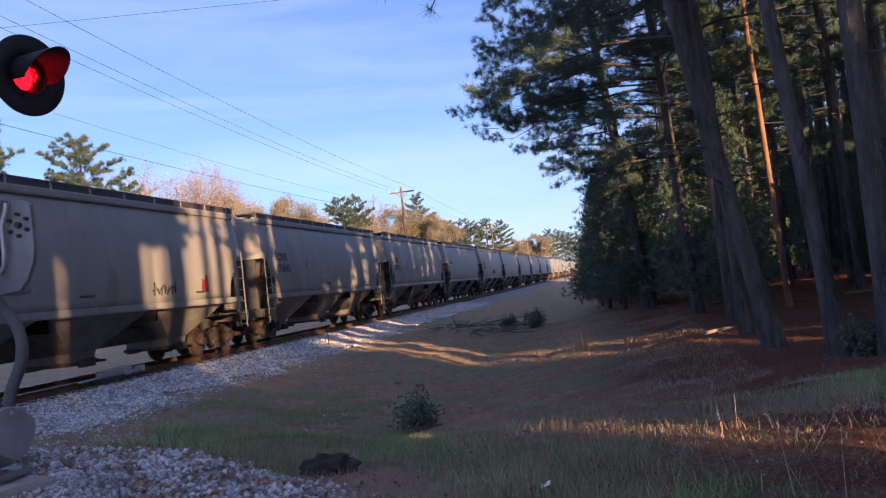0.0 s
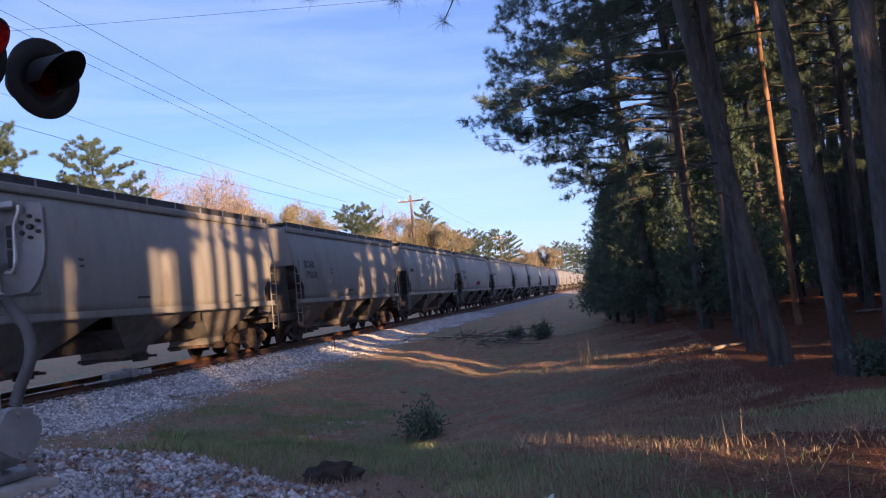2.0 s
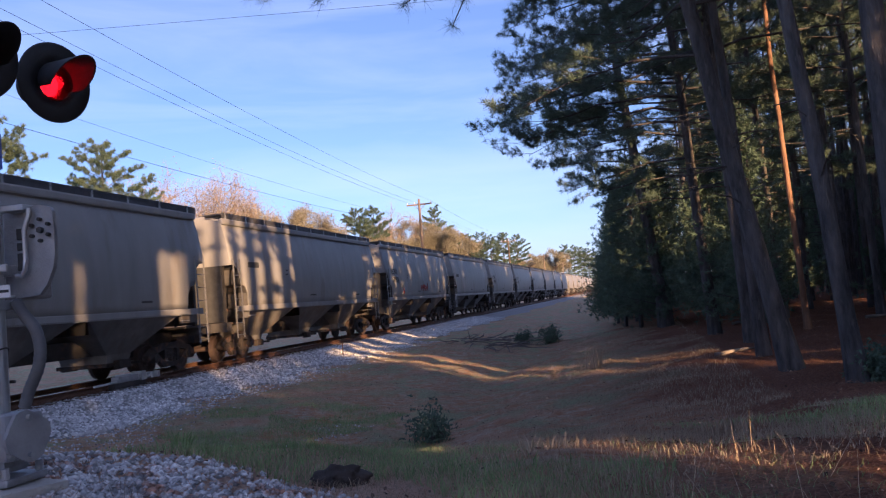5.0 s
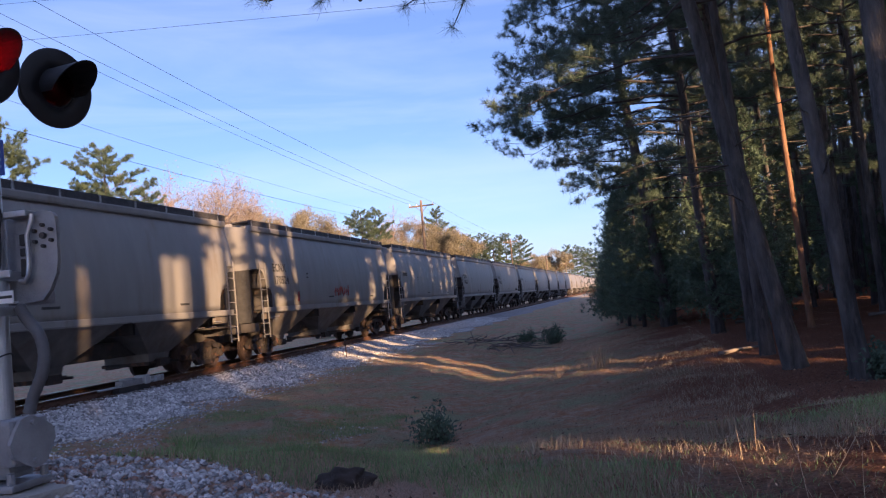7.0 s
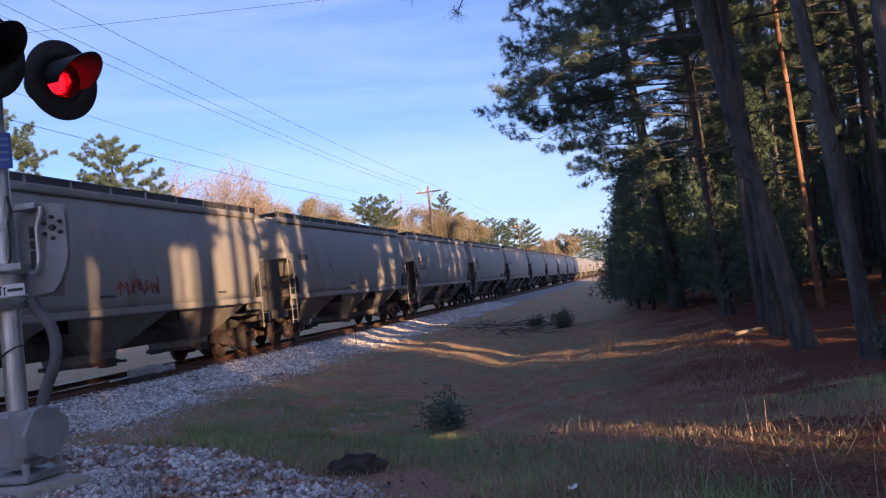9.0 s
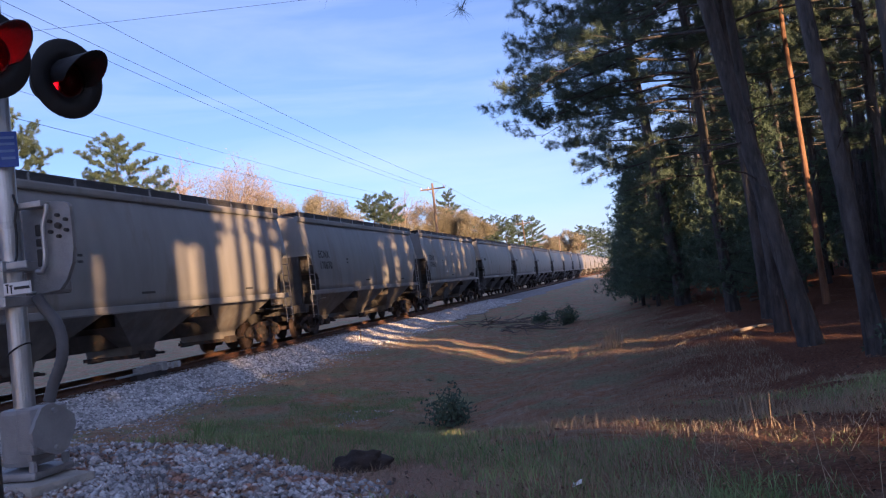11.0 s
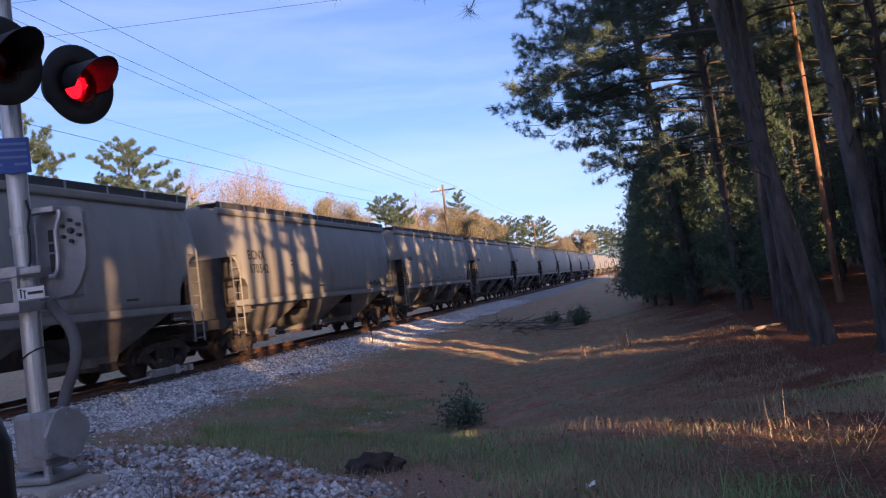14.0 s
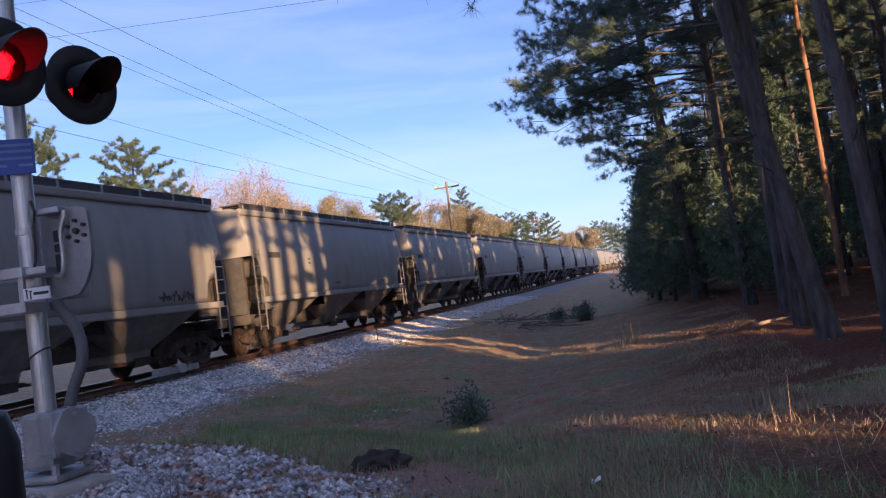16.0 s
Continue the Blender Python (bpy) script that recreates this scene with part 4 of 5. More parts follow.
def bare_parts(seed, height, spread, leaves=0, leaf=0.12, depth=4):
    """A broadleaf tree in winter: forking limbs down to fine twigs, with some leaves held on."""
    rng = np.random.default_rng(seed)
    bars, fine, tips = [], [], []

    def grow(p, d, ln, r, level):
        n = 4
        pts = [p]
        for i in range(n):
            d = unit(d + rng.normal(size=3) * 0.12 + np.array([0, 0, 0.05]))
            pts.append(pts[-1] + d * ln / n)
        pts = np.array(pts)
        (bars if level < 2 else fine).append((pts, np.linspace(r, r * 0.6, n + 1)))
        if level >= depth:
            tips.append(pts[-1])
            tips.append(pts[2])
            return
        for i in range(4 if level else 5):
            t = rng.uniform(0.45, 1.0)
            q = pts[min(n, int(t * n) + 1)]
            side = unit(np.cross(d, rng.normal(size=3)))
            grow(q, unit(d * 0.75 + side * spread * rng.uniform(0.5, 1.1)), ln * rng.uniform(0.5, 0.72), r * 0.5, level + 1)

    grow(np.array([0, 0, -0.3]), np.array([0, 0, 1.0]), height * 0.42, height * 0.02, 0)
    out = [tubes_mesh("trunk", bars, 7), tubes_mesh("limbs", fine, 3)]
    if leaves:
        tips = np.array(tips)
        c = tips[rng.integers(0, len(tips), leaves)] + rng.normal(size=(leaves, 3)) * 0.35
        v, f = needles(rng, c, np.zeros((leaves, 3)), 3, leaf * 1.6, leaf)
        out.append(mesh_np("crown", v, f))
    return out


# Gaps left in the added, mostly unseen trunks so that low sun reaches the train's flank: where along the track, and
# half their width.
# The low ones lie under added hanging boughs, so that only the foot of the train and the verge are lit.
HIGH_GAPS = [(24.0, 0.5), (25.25, 0.14), (26.3, 0.17), (27.6, 0.15), (29.0, 0.2), (30.7, 0.15), (36.0, 0.32), (40.4, 0.24), (42.4, 0.32), (45.0, 0.22), (47.0, 0.3), (48.5, 0.24), (50.8, 0.26),
             (53.8, 0.28), (55.9, 0.26), (57.7, 0.28), (60.0, 0.36), (62.2, 0.22), (65.7, 0.24)]
LOW_GAPS = [(17.7, 0.06, 7.4), (21.8, 0.42, 7.8), (32.5, 0.28, 7.0), (33.8, 0.5, 4.6), (37.8, 0.28, 7.0)]
FLANK_X = -12.5


def across(x, y):
    """Distance across the sun's way."""
    return 0.775 * x + 0.632 * y


LANES = [(across(FLANK_X, y), 0.632 * h) for y, h in HIGH_GAPS] + [(across(FLANK_X, y), 0.632 * h) for y, h, _ in LOW_GAPS]
SHADY_END = 105.0
# the stretch in which the deep woods stand open and one added, unseen row of trunks gives the shade
OPEN = [(0.3, 30.5)]


def open_gap(x, y):
    c = across(x, y)
    return min(max(a - c, c - b) for a, b in OPEN)


def lane_gap(x, y):
    c = across(x, y)
    return min(abs(c - m) - w for m, w in LANES)


MATS_PINE = (M_BARK, M_BARK, M_NEEDLE)


def build_woods():
    label = "tall loblolly pine with dark furrowed bark, in the woods or added for shade"
    # trees at the woods' edge, whose trunks stand apart: foot, lean, thickness, limbs
    edge = [
        ("A1", (2.39, 14.13), (-0.165, 0.02), 0.15, 6.0, 17, ((5.2, 170, 3.2), (6.2, 120, 3.0), (7.0, 200, 3.2))),
        ("A2", (2.33, 16.5), (-0.034, 0.02), 0.11, 8.0, 16, ((6.8, 160, 2.4),)),
        ("B", (1.25, 31.3), (-0.09, 0.0), 0.21, 5.5, 18, ((7.2, 190, 3.2), (8.0, 150, 3.5), (9.0, 200, 3.6), (10.2, 180, 3.8))),
        ("D", (2.8, 11.9), (-0.075, 0.0), 0.115, 8.5, 17, ((7.5, 180, 2.0),)),
        ("E", (3.35, 11.4), (-0.01, 0.0), 0.17, 9.0, 18, ()),
        ("G", (2.2, 24.0), (-0.05, 0.0), 0.15, 6.2, 16, ((7.0, 182, 5.2), (6.6, 195, 4.6), (5.9, 178, 4.3), (5.5, 200, 3.9), (4.9, 170, 3.5), (4.4, 188, 3.0), (7.9, 190, 4.7), (8.7, 176, 4.4), (9.6, 190, 4.2), (10.4, 180, 3.9), (3.8, 175, 2.3), (6.2, 187, 4.9), (7.4, 172, 4.6))),
        ("H", (2.6, 20.0), (-0.04, 0.0), 0.14, 6.5, 16, ((7.4, 190, 3.6), (8.0, 165, 4.0), (8.6, 185, 4.2), (9.4, 200, 4.4))),
        ("I", (4.6, 27.5), (-0.03, 0.0), 0.12, 4.8, 16, ()),
        ("J", (3.6, 36.0), (-0.03, 0.0), 0.14, 4.2, 17, ((5.0, 185, 3.8), (6.0, 170, 4.0))),
        ("K", (6.2, 32.0), (0.0, 0.0), 0.12, 4.6, 16, ()),
        ("L", (6.8, 25.5), (-0.02, 0.0), 0.11, 6.0, 16, ()),
        ("M", (8.4, 38.0), (0.0, 0.0), 0.13, 4.5, 17, ()),
    ]
    for i, (_, (x, y), lean, r, crown, h, low) in enumerate(edge):
        me = pine_parts(100 + i, h, crown, r, 50, 3.5, 13, 30, lean, low, 0.17, 0.009, 10)
        tree("pine_tree", "edge pine with drooping needle boughs, standing in pine straw", me, pose(x, y, float(gz(x, y))), MATS_PINE, "pines of the woods")
    me = pine_parts(131, 17, 9.5, 0.072, 30, 2.4, 7, 14, (-0.028, 0.0), (), 0.2, 0.014, 4)
    tree("pine_tree", "slim pine whose reddish trunk glows in low sun", me, pose(4.14, 21.76, float(gz(4.14, 21.76))), (M_BARKRED, M_BARK, M_NEEDLE), "pines of the woods")
    # unseen pines added so their crowns stop the sun over a ground strip
    me = pine_parts(140, 9.5, 5.0, 0.07, 44, 1.7, 14, 24, (0.0, 0.0), (), 0.2, 0.03, 0)
    for x, c in ((8.0, 11.4), (8.6, 13.0)):
        y = (c - 0.775 * x) / 0.632
        tree("pine_tree", "young pine added out of view to block the sun", me, pose(x, y, float(gz(x, y)), 0, 0, 70 * x), MATS_PINE, "pines of the woods")
    # unseen pines added at each low gap; their crowns shade the train's upper side
    for y_lit, half, foot in LOW_GAPS:
        me = pine_parts(150 + int(y_lit), 16.5, foot, 0.06, 90, 0.95, 20, 26, (0.0, 0.0), (), 0.2, 0.05, 0)
        for k in (-1, 1):
            x = 7.6 if y_lit < 30 else 8.8
            c = across(FLANK_X, y_lit) + k * 0.632 * half * 0.9
            y = (c - 0.775 * x) / 0.632
            tree("pine_tree", "slim pine added out of view, its boughs cutting the sun above a gap", me, pose(x, y, float(gz(x, y)), 0, 0, 40 * y_lit), MATS_PINE, "pines of the woods")
    # two small unseen pines added to keep sun off the bank beyond the ditch
    me = pine_parts(171, 5.6, 1.9, 0.04, 60, 0.55, 14, 26, (0.0, 0.0), (), 0.2, 0.03, 0)
    for x, c in ((7.0, 3.75), (7.4, 4.1)):
        y = (c - 0.775 * x) / 0.632
        tree("pine_tree", "young pine added out of view to shorten a sunlit strip", me, pose(x, y, float(gz(x, y)), 0, 0, 90 * x), MATS_PINE, "pines of the woods")
    protos = []
    for i in range(5):
        me = pine_parts(200 + i, 15.5 + 0.7 * i, 8.2 + 0.5 * i, 0.11 + 0.018 * i, 26, 2.5, 6, 18, ((-0.012, 0.01, 0.0, -0.015, 0.006)[i], 0.004), (), 0.2, 0.013, 8)
        protos.append(me)
    protos.append(pine_parts(215, 19.5, 11.8, 0.19, 34, 2.2, 8, 18, (0.0, 0.0), (), 0.22, 0.03, 0))
    rnd = random.Random(11)
    spots = [(2.39, 14.13), (2.33, 16.5), (1.25, 31.3), (2.8, 11.9), (3.35, 11.4), (2.2, 24.0), (2.6, 20.0), (4.14, 21.76)]
    made = [None] * 6
    wanted = []
    c = -14.0
    while c < SHADY_END:      # close stand added to block the low sun, hardly a gap but for the lanes
        x = rnd.uniform(4.5, 20)
        wanted.append((x, (c - 0.775 * x) / 0.632))
        c += 0.5 if c < 34 else 1.0
    flank = []      # close row of straight trunks beside the verge, added out of view for shade, broken by the gaps
    c, i = -5.0, 0
    while c < 33.0:
        if min(abs(c - m) - w for m, w in LANES) > 0.17:
            x = 10.3 + (0.0, 1.7, 0.8, 2.4)[i % 4] + rnd.uniform(0, 0.3)
            flank.append((x, (c - 0.775 * x) / 0.632))
            i += 1
            c += 0.2
        else:
            c += 0.04
    tall = []       # high crowns added out of view to shade beside the widest lane
    for i in range(16):
        x, c = 19.0 + 0.7 * i, (-2.5, -1.4, -0.6, -3.2)[i % 4]
        tall.append((x, (c - 0.775 * x) / 0.632))
    wanted = flank + tall + wanted
    for _ in range(330):
        y = rnd.uniform(17, 80)
        wanted.append((rnd.uniform(2.2, 5 + 0.28 * y), y))
    count = 0
    for x, y in wanted:
        if count >= 245:
            break
        if not (x, y) in flank and y < 9 and x < 3.4 + 0.05 * abs(y):
            continue
        if math.hypot(x, y) < 5 or (x < 3.0 and y < 34):
            continue
        if x < 5.2 and 15 < y < 21.7:
            continue
        beside = (x, y) in flank
        high = (x, y) in tall
        if y < 3.0 and not beside and not high:
            continue
        az = math.degrees(math.atan2(x, y))
        if not (x, y) in flank and y > 0 and az < 20 and math.hypot(x, y) < 16:
            continue
        g = lane_gap(x, y)
        if not (x, y) in flank and 0 < az < 18 and x < 15 and open_gap(x, y) < 0.1 and rnd.random() < 0.6:
            continue
        if not beside and not high and (g < 0.2 or (x > 8 and open_gap(x, y) < 2.0)):
            continue
        if min(math.hypot(x - a, y - b) for a, b in spots) < (0.2 if beside else 0.75):
            continue
        spots.append((x, y))
        k = 5 if beside else 3 if high else rnd.randrange(5)
        tilt = 0.0 if beside else 1.0
        m = pose(x, y, float(gz(x, y)), tilt * rnd.uniform(-1, 1), tilt * rnd.uniform(-1.2, 0.8), rnd.uniform(0, 360))
        if made[k] is None:
            made[k] = tree("pine_tree", label, protos[k], m, MATS_PINE, "pines of the woods")
        else:
            copy_thing(made[k], m)
        count += 1
    # young evergreens: thick at the woods' edge far along the track, and added on its sunny side for shade
    label = "young bushy evergreen with branches to the ground, in the woods or added for shade"
    mats = (M_BARK, M_BARK, M_CEDAR)
    ced = [None] * 4
    ced_me = [cedar_parts(300 + i, (4.2, 6.0, 7.6, 12.5)[i], (1.3, 1.7, 2.1, 2.2)[i], (12, 12, 12, 12)[i], (0.17, 0.17, 0.17, 0.3)[i], (0.026, 0.026, 0.026, 0.09)[i], (1300, 1500, 1800, 2200)[i]) for i in range(4)]
    places = [(3.3, 23.3, 1), (1.0, 31.5, 1), (0.4, 34.5, 2), (-0.2, 37.5, 1), (1.6, 35.0, 2), (0.3, 41.0, 2), (-0.6, 43.5, 0), (-0.2, 47.0, 2), (2.6, 29.0, 1), (3.4, 33.0, 2), (-0.4, 53.0, 2), (-0.6, 60.0, 2), (-0.8, 68.0, 2), (-0.9, 78.0, 2), (-1.0, 90.0, 2), (4.0, 40.0, 2), (5.4, 46.0, 2), (2.0, 44.0, 2), (1.5, 55.0, 2), (1.5, 64.0, 2), (6.5, 38.0, 2), (8.0, 44.0, 2), (10.5, 50.0, 2)]
    # belt of tall evergreens added on the sunny side to block the low sun
    for _ in range(6000):
        if len(places) > 225:
            break
        x = rnd.uniform(18, 29)
        y = (rnd.uniform(-14, SHADY_END) - 0.775 * x) / 0.632
        if open_gap(x, y) < 1.15 or lane_gap(x, y) < 0.3 or min(math.hypot(x - a, y - b) for a, b, _k in places) < 1.25:
            continue
        places.append((x, y, 3))
    # low growth added out of view under the lane, so that the sun there only reaches the train
    columns = [0.5 + 0.3 * i for i in range(5)] + [5.05 + 0.28 * i for i in range(18)]
    # unseen evergreens added to keep the edge trunks shaded
    for x, c in ((13.4, 10.1), (14.6, 10.1), (12.4, 10.0)):
        places.append((x, (c - 0.775 * x) / 0.632, 2))
    # unseen hedge added to keep low sun off the ground
    c = 14.1
    while c < 27.5:
        x = rnd.uniform(8.6, 10.4)
        places.append((x, (c - 0.775 * x) / 0.632, 0))
        c += 0.75
    for x, y, k in places:
        m = pose(x, y, float(gz(x, y)), 0, 0, rnd.uniform(0, 360))
        if ced[k] is None:
            ced[k] = tree("young_evergreen", label, ced_me[k], m, mats, "undergrowth of the woods")
        else:
            copy_thing(ced[k], m)
    # evergreens narrowed to columns, added out of view as sun blockers
    for i, c in enumerate(columns):
        x = 12.3 + (0.0, 0.9, 0.4)[i % 3]
        y = (c - 0.775 * x) / 0.632
        t = copy_thing(ced[1], pose(x, y, float(gz(x, y)), 0, 0, 77 * i))
        t.scale = (0.42, 0.42, 1.0)


build_woods()


def build_far_trees():
    """Trees beyond the track, in low sun."""
    kinds = {
        "pine": [pine_parts(400 + i, 17, 6.5 - i, 0.2, 48, 3.5, 9, 26, (0.01, 0), (), 0.28, 0.025, 2, 0.0, True) for i in range(3)],
        "oak": [bare_parts(500 + i, 15, 0.75, 26000, 0.085) for i in range(2)],
        "bare": [bare_parts(520 + i, 15, 0.75, 4200, 0.06) for i in range(2)],
    }
    text = {"pine": ("pine_tree", "tall pine beyond the track in golden light", (M_BARK, M_BARK, M_NEEDLESUN)),
            "oak": ("oak_tree", "broadleaf tree with dry orange-brown leaves", (M_TWIG, M_TWIG, M_LEAFBROWN)),
            "bare": ("bare_tree", "leafless winter tree with fine pale twigs", (M_TWIG, M_TWIG, M_BUD))}
    made = {}
    rnd = random.Random(21)

    def put(kind, k, x, y, top):
        z = float(gz(x, y))
        s = (top - z) / (17 if kind == "pine" else 15)
        m = pose(x, y, z, 0, 0, rnd.uniform(0, 360))
        key = (kind, k)
        name, label, mats = text[kind]
        if key not in made:
            made[key] = tree(name, label, kinds[kind][k], m, mats, "trees beyond the track")
            t = made[key]
        else:
            t = copy_thing(made[key], m)
        t.scale = (s, s, s)

    # sight lines (x / y, z / y) of the tops, and the distance along the track at which each stands
    for kind, k, sx, sz, y in (
            ("pine", 0, -0.672, 0.243, 78), ("pine", 1, -0.70, 0.20, 80), ("pine", 2, -0.84, 0.31, 62), ("pine", 1, -0.605, 0.175, 84),
            ("bare", 0, -0.557, 0.205, 98), ("bare", 1, -0.476, 0.183, 105), ("oak", 0, -0.43, 0.15, 104), ("bare", 0, -0.52, 0.175, 110), ("oak", 1, -0.39, 0.125, 112), ("bare", 1, -0.36, 0.105, 130), ("bare", 1, -0.6, 0.2, 92), ("bare", 0, -0.535, 0.2, 101), ("bare", 1, -0.5, 0.19, 100), ("bare", 0, -0.455, 0.175, 108), ("oak", 0, -0.5, 0.155, 112), ("oak", 1, -0.415, 0.14, 116), ("oak", 1, -0.555, 0.16, 108), ("bare", 0, -0.34, 0.095, 140),
            ("pine", 0, -0.318, 0.119, 165), ("pine", 1, -0.297, 0.118, 170), ("oak", 0, -0.27, 0.115, 175), ("oak", 1, -0.245, 0.105, 172), ("pine", 2, -0.222, 0.112, 190), ("oak", 1, -0.285, 0.1, 168), ("oak", 0, -0.20, 0.085, 195), ("bare", 0, -0.255, 0.125, 180),
            ("pine", 0, -0.185, 0.075, 300), ("pine", 1, -0.168, 0.075, 310), ("pine", 2, -0.155, 0.071, 305), ("pine", 0, -0.14, 0.072, 320), ("pine", 1, -0.125, 0.068, 330), ("pine", 2, -0.177, 0.066, 315), ("oak", 0, -0.112, 0.05, 360),
            ("oak", 1, -0.09, 0.05, 420), ("oak", 0, -0.077, 0.053, 430), ("pine", 1, -0.067, 0.051, 440), ("pine", 2, -0.058, 0.05, 450), ("pine", 0, -0.05, 0.047, 460), ("pine", 1, -0.042, 0.044, 470), ("oak", 1, -0.1, 0.047, 415), ("pine", 2, -0.034, 0.04, 480)):
        put(kind, k, sx * y, y, sz * y)
    for i in range(40):      # the wood goes on behind them
        y = rnd.uniform(70, 420)
        x = -0.26 * y - 45 - rnd.uniform(0, 60)
        put(rnd.choice(("pine", "pine", "oak", "bare")), rnd.randrange(2), x, y, rnd.uniform(9, 13))


build_far_trees()


# ---------------- poles and wires ----------------
def build_pole(x, y, top):
    z = float(gz(x, y))
    p = thing("utility_pole", "brown wooden utility pole with one crossarm", "utility pole", pose(x, y, z), "poles along the track")
    h = top - z
    part("shaft", tubes_mesh("shaft", [(np.array([(0, 0, -0.3), (0, 0, h * 0.5), (0, 0, h)]), [0.17, 0.14, 0.11])], 12), M_POLE, p)
    part("crossarm", boxed(-1.25, 1.25, -0.06, 0.06, h - 0.62, h - 0.48, 0.01), M_POLE, p)
    bm = bmesh.new()
    for s in (-1, 1):
        bar(bm, (s * 0.6, 0.08, h - 0.55), (0, 0.12, h - 1.15), 0.02)
    part("brace", bm, M_POLE, p)
    for xx in (-1.15, -0.45, 1.15):
        part("insulator", bar(bmesh.new(), (xx, 0, h - 0.48), (xx, 0, h - 0.28), 0.05, 10), M_GALV, p)
    return p


def wire(points, sag, r=0.009, label="thin dark overhead wire"):
    pts = []
    for a, b in zip(points, points[1:]):
        a, b = np.array(a, float), np.array(b, float)
        u = np.linspace(0, 1, 24)[:, None]
        q = a + (b - a) * u
        q[:, 2] -= sag * 4 * (u * (1 - u))[:, 0]
        pts.append(q)
    me = tubes_mesh("overhead_wire", [(q, [r] * len(q)) for q in pts], 6)
    tagged(part("overhead_wire", me, M_WIRE), label, "wire", "overhead wires")


POLES = [(-19.0, 79.5, 10.0), (-19.0, 142.0, 9.5), (-19.0, 204.0, 9.0), (-19.0, 266.0, 8.6), (-19.0, 16.5, 11.6)]
for _x, _y, _t in POLES:
    build_pole(_x, _y, _t)
_order = [POLES[4]] + POLES[:4]
for _dx, _dz in ((-1.15, -0.27), (-0.45, -0.27), (1.15, -0.27)):
    wire([(x + _dx, y, t + _dz) for x, y, t in _order], 0.55)
wire([(-19.0, 16.5, 7.0), (-19.0, 79.5, 7.3)], 0.45)
wire([(-19.0, 12.0, 8.2), (-19.2, 79.5, 8.0)], 0.6, 0.006)
wire([(-30.0, 13.1, 7.05), (14.0, 22.7, 7.0)], 0.1, 0.004)
wire([(-30.0, 12.6, 7.75), (14.0, 22.2, 7.7)], 0.1, 0.0035)


# ---------------- verge: stones, grass, straw and litter ----------------
def scatter(name, rng, xs, ys, size, flat, material, label, category, zoff=0.0, parts_of=None):
    """Loose stones: rough little lumps with uneven corners, lying half sunk."""
    base = np.array([[1, 0, 0], [-1, 0, 0], [0, 1, 0], [0, -1, 0], [0, 0, 1], [0, 0, -1], [.62, .62, .5], [-.62, .6, .45], [.6, -.62, .5], [-.6, -.62, .5]], float)[:6]
    tri = np.array([[0, 2, 4], [2, 1, 4], [1, 3, 4], [3, 0, 4], [2, 0, 5], [1, 2, 5], [3, 1, 5], [0, 3, 5]])
    n = len(xs)
    s = size * rng.uniform(0.55, 1.35, (n, 1, 1))
    v = base[None] * rng.uniform(0.65, 1.15, (n, 6, 3)) * s * np.array([1, 1, flat])
    a = rng.uniform(0, 6.28, n)
    b = rng.uniform(-0.6, 0.6, n)
    ca, sa, cb, sb = np.cos(a), np.sin(a), np.cos(b), np.sin(b)
    x, y, z = v[..., 0], v[..., 1], v[..., 2]
    y, z = y * cb[:, None] - z * sb[:, None], y * sb[:, None] + z * cb[:, None]
    x, y = x * ca[:, None] - y * sa[:, None], x * sa[:, None] + y * ca[:, None]
    P = np.stack([x + xs[:, None], y + ys[:, None], z + (gz(xs, ys) + zoff + size * flat * 0.3)[:, None]], -1).reshape(-1, 3)
    F = (tri[None] + 6 * np.arange(n)[:, None, None]).reshape(-1, 3)
    return tagged(part(name, mesh_np(name, P, F), material), label, category, kind="stuff")


def blades(name, rng, xs, ys, h, w, material, label, lean=0.35, per=1):
    """Grass blades, each a bent strip that narrows to its tip."""
    n = len(xs)
    zs = gz(xs, ys)
    a = rng.uniform(0, 6.28, n)
    hh = h * rng.uniform(0.45, 1.3, n)
    d = np.stack([np.cos(a), np.sin(a)], -1) * (lean * hh * rng.uniform(0.2, 1.6, n))[:, None]
    b = rng.uniform(0, 6.28, n)
    side = np.stack([np.cos(b), np.sin(b)], -1) * w * 0.5
    root = np.stack([xs, ys, zs - 0.02], -1)
    mid = root + np.stack([d[:, 0] * 0.3, d[:, 1] * 0.3, hh * 0.6], -1)
    tip = root + np.stack([d[:, 0], d[:, 1], hh], -1)
    s3 = np.stack([side[:, 0], side[:, 1], np.zeros(n)], -1)
    V = np.stack([root - s3, root + s3, mid + s3 * 0.7, mid - s3 * 0.7, tip], 1).reshape(-1, 3)
    i = 5 * np.arange(n)
    F = np.concatenate([np.stack([i, i + 1, i + 2], -1), np.stack([i, i + 2, i + 3], -1), np.stack([i + 3, i + 2, i + 4], -1)])
    return tagged(part(name, mesh_np(name, V, F), material), label, "grass", kind="stuff")


def patch_mask(x, y, s, seed):
    return np.array([noise.noise((a * s + seed, b * s, seed * 1.7)) for a, b in zip(x, y)])


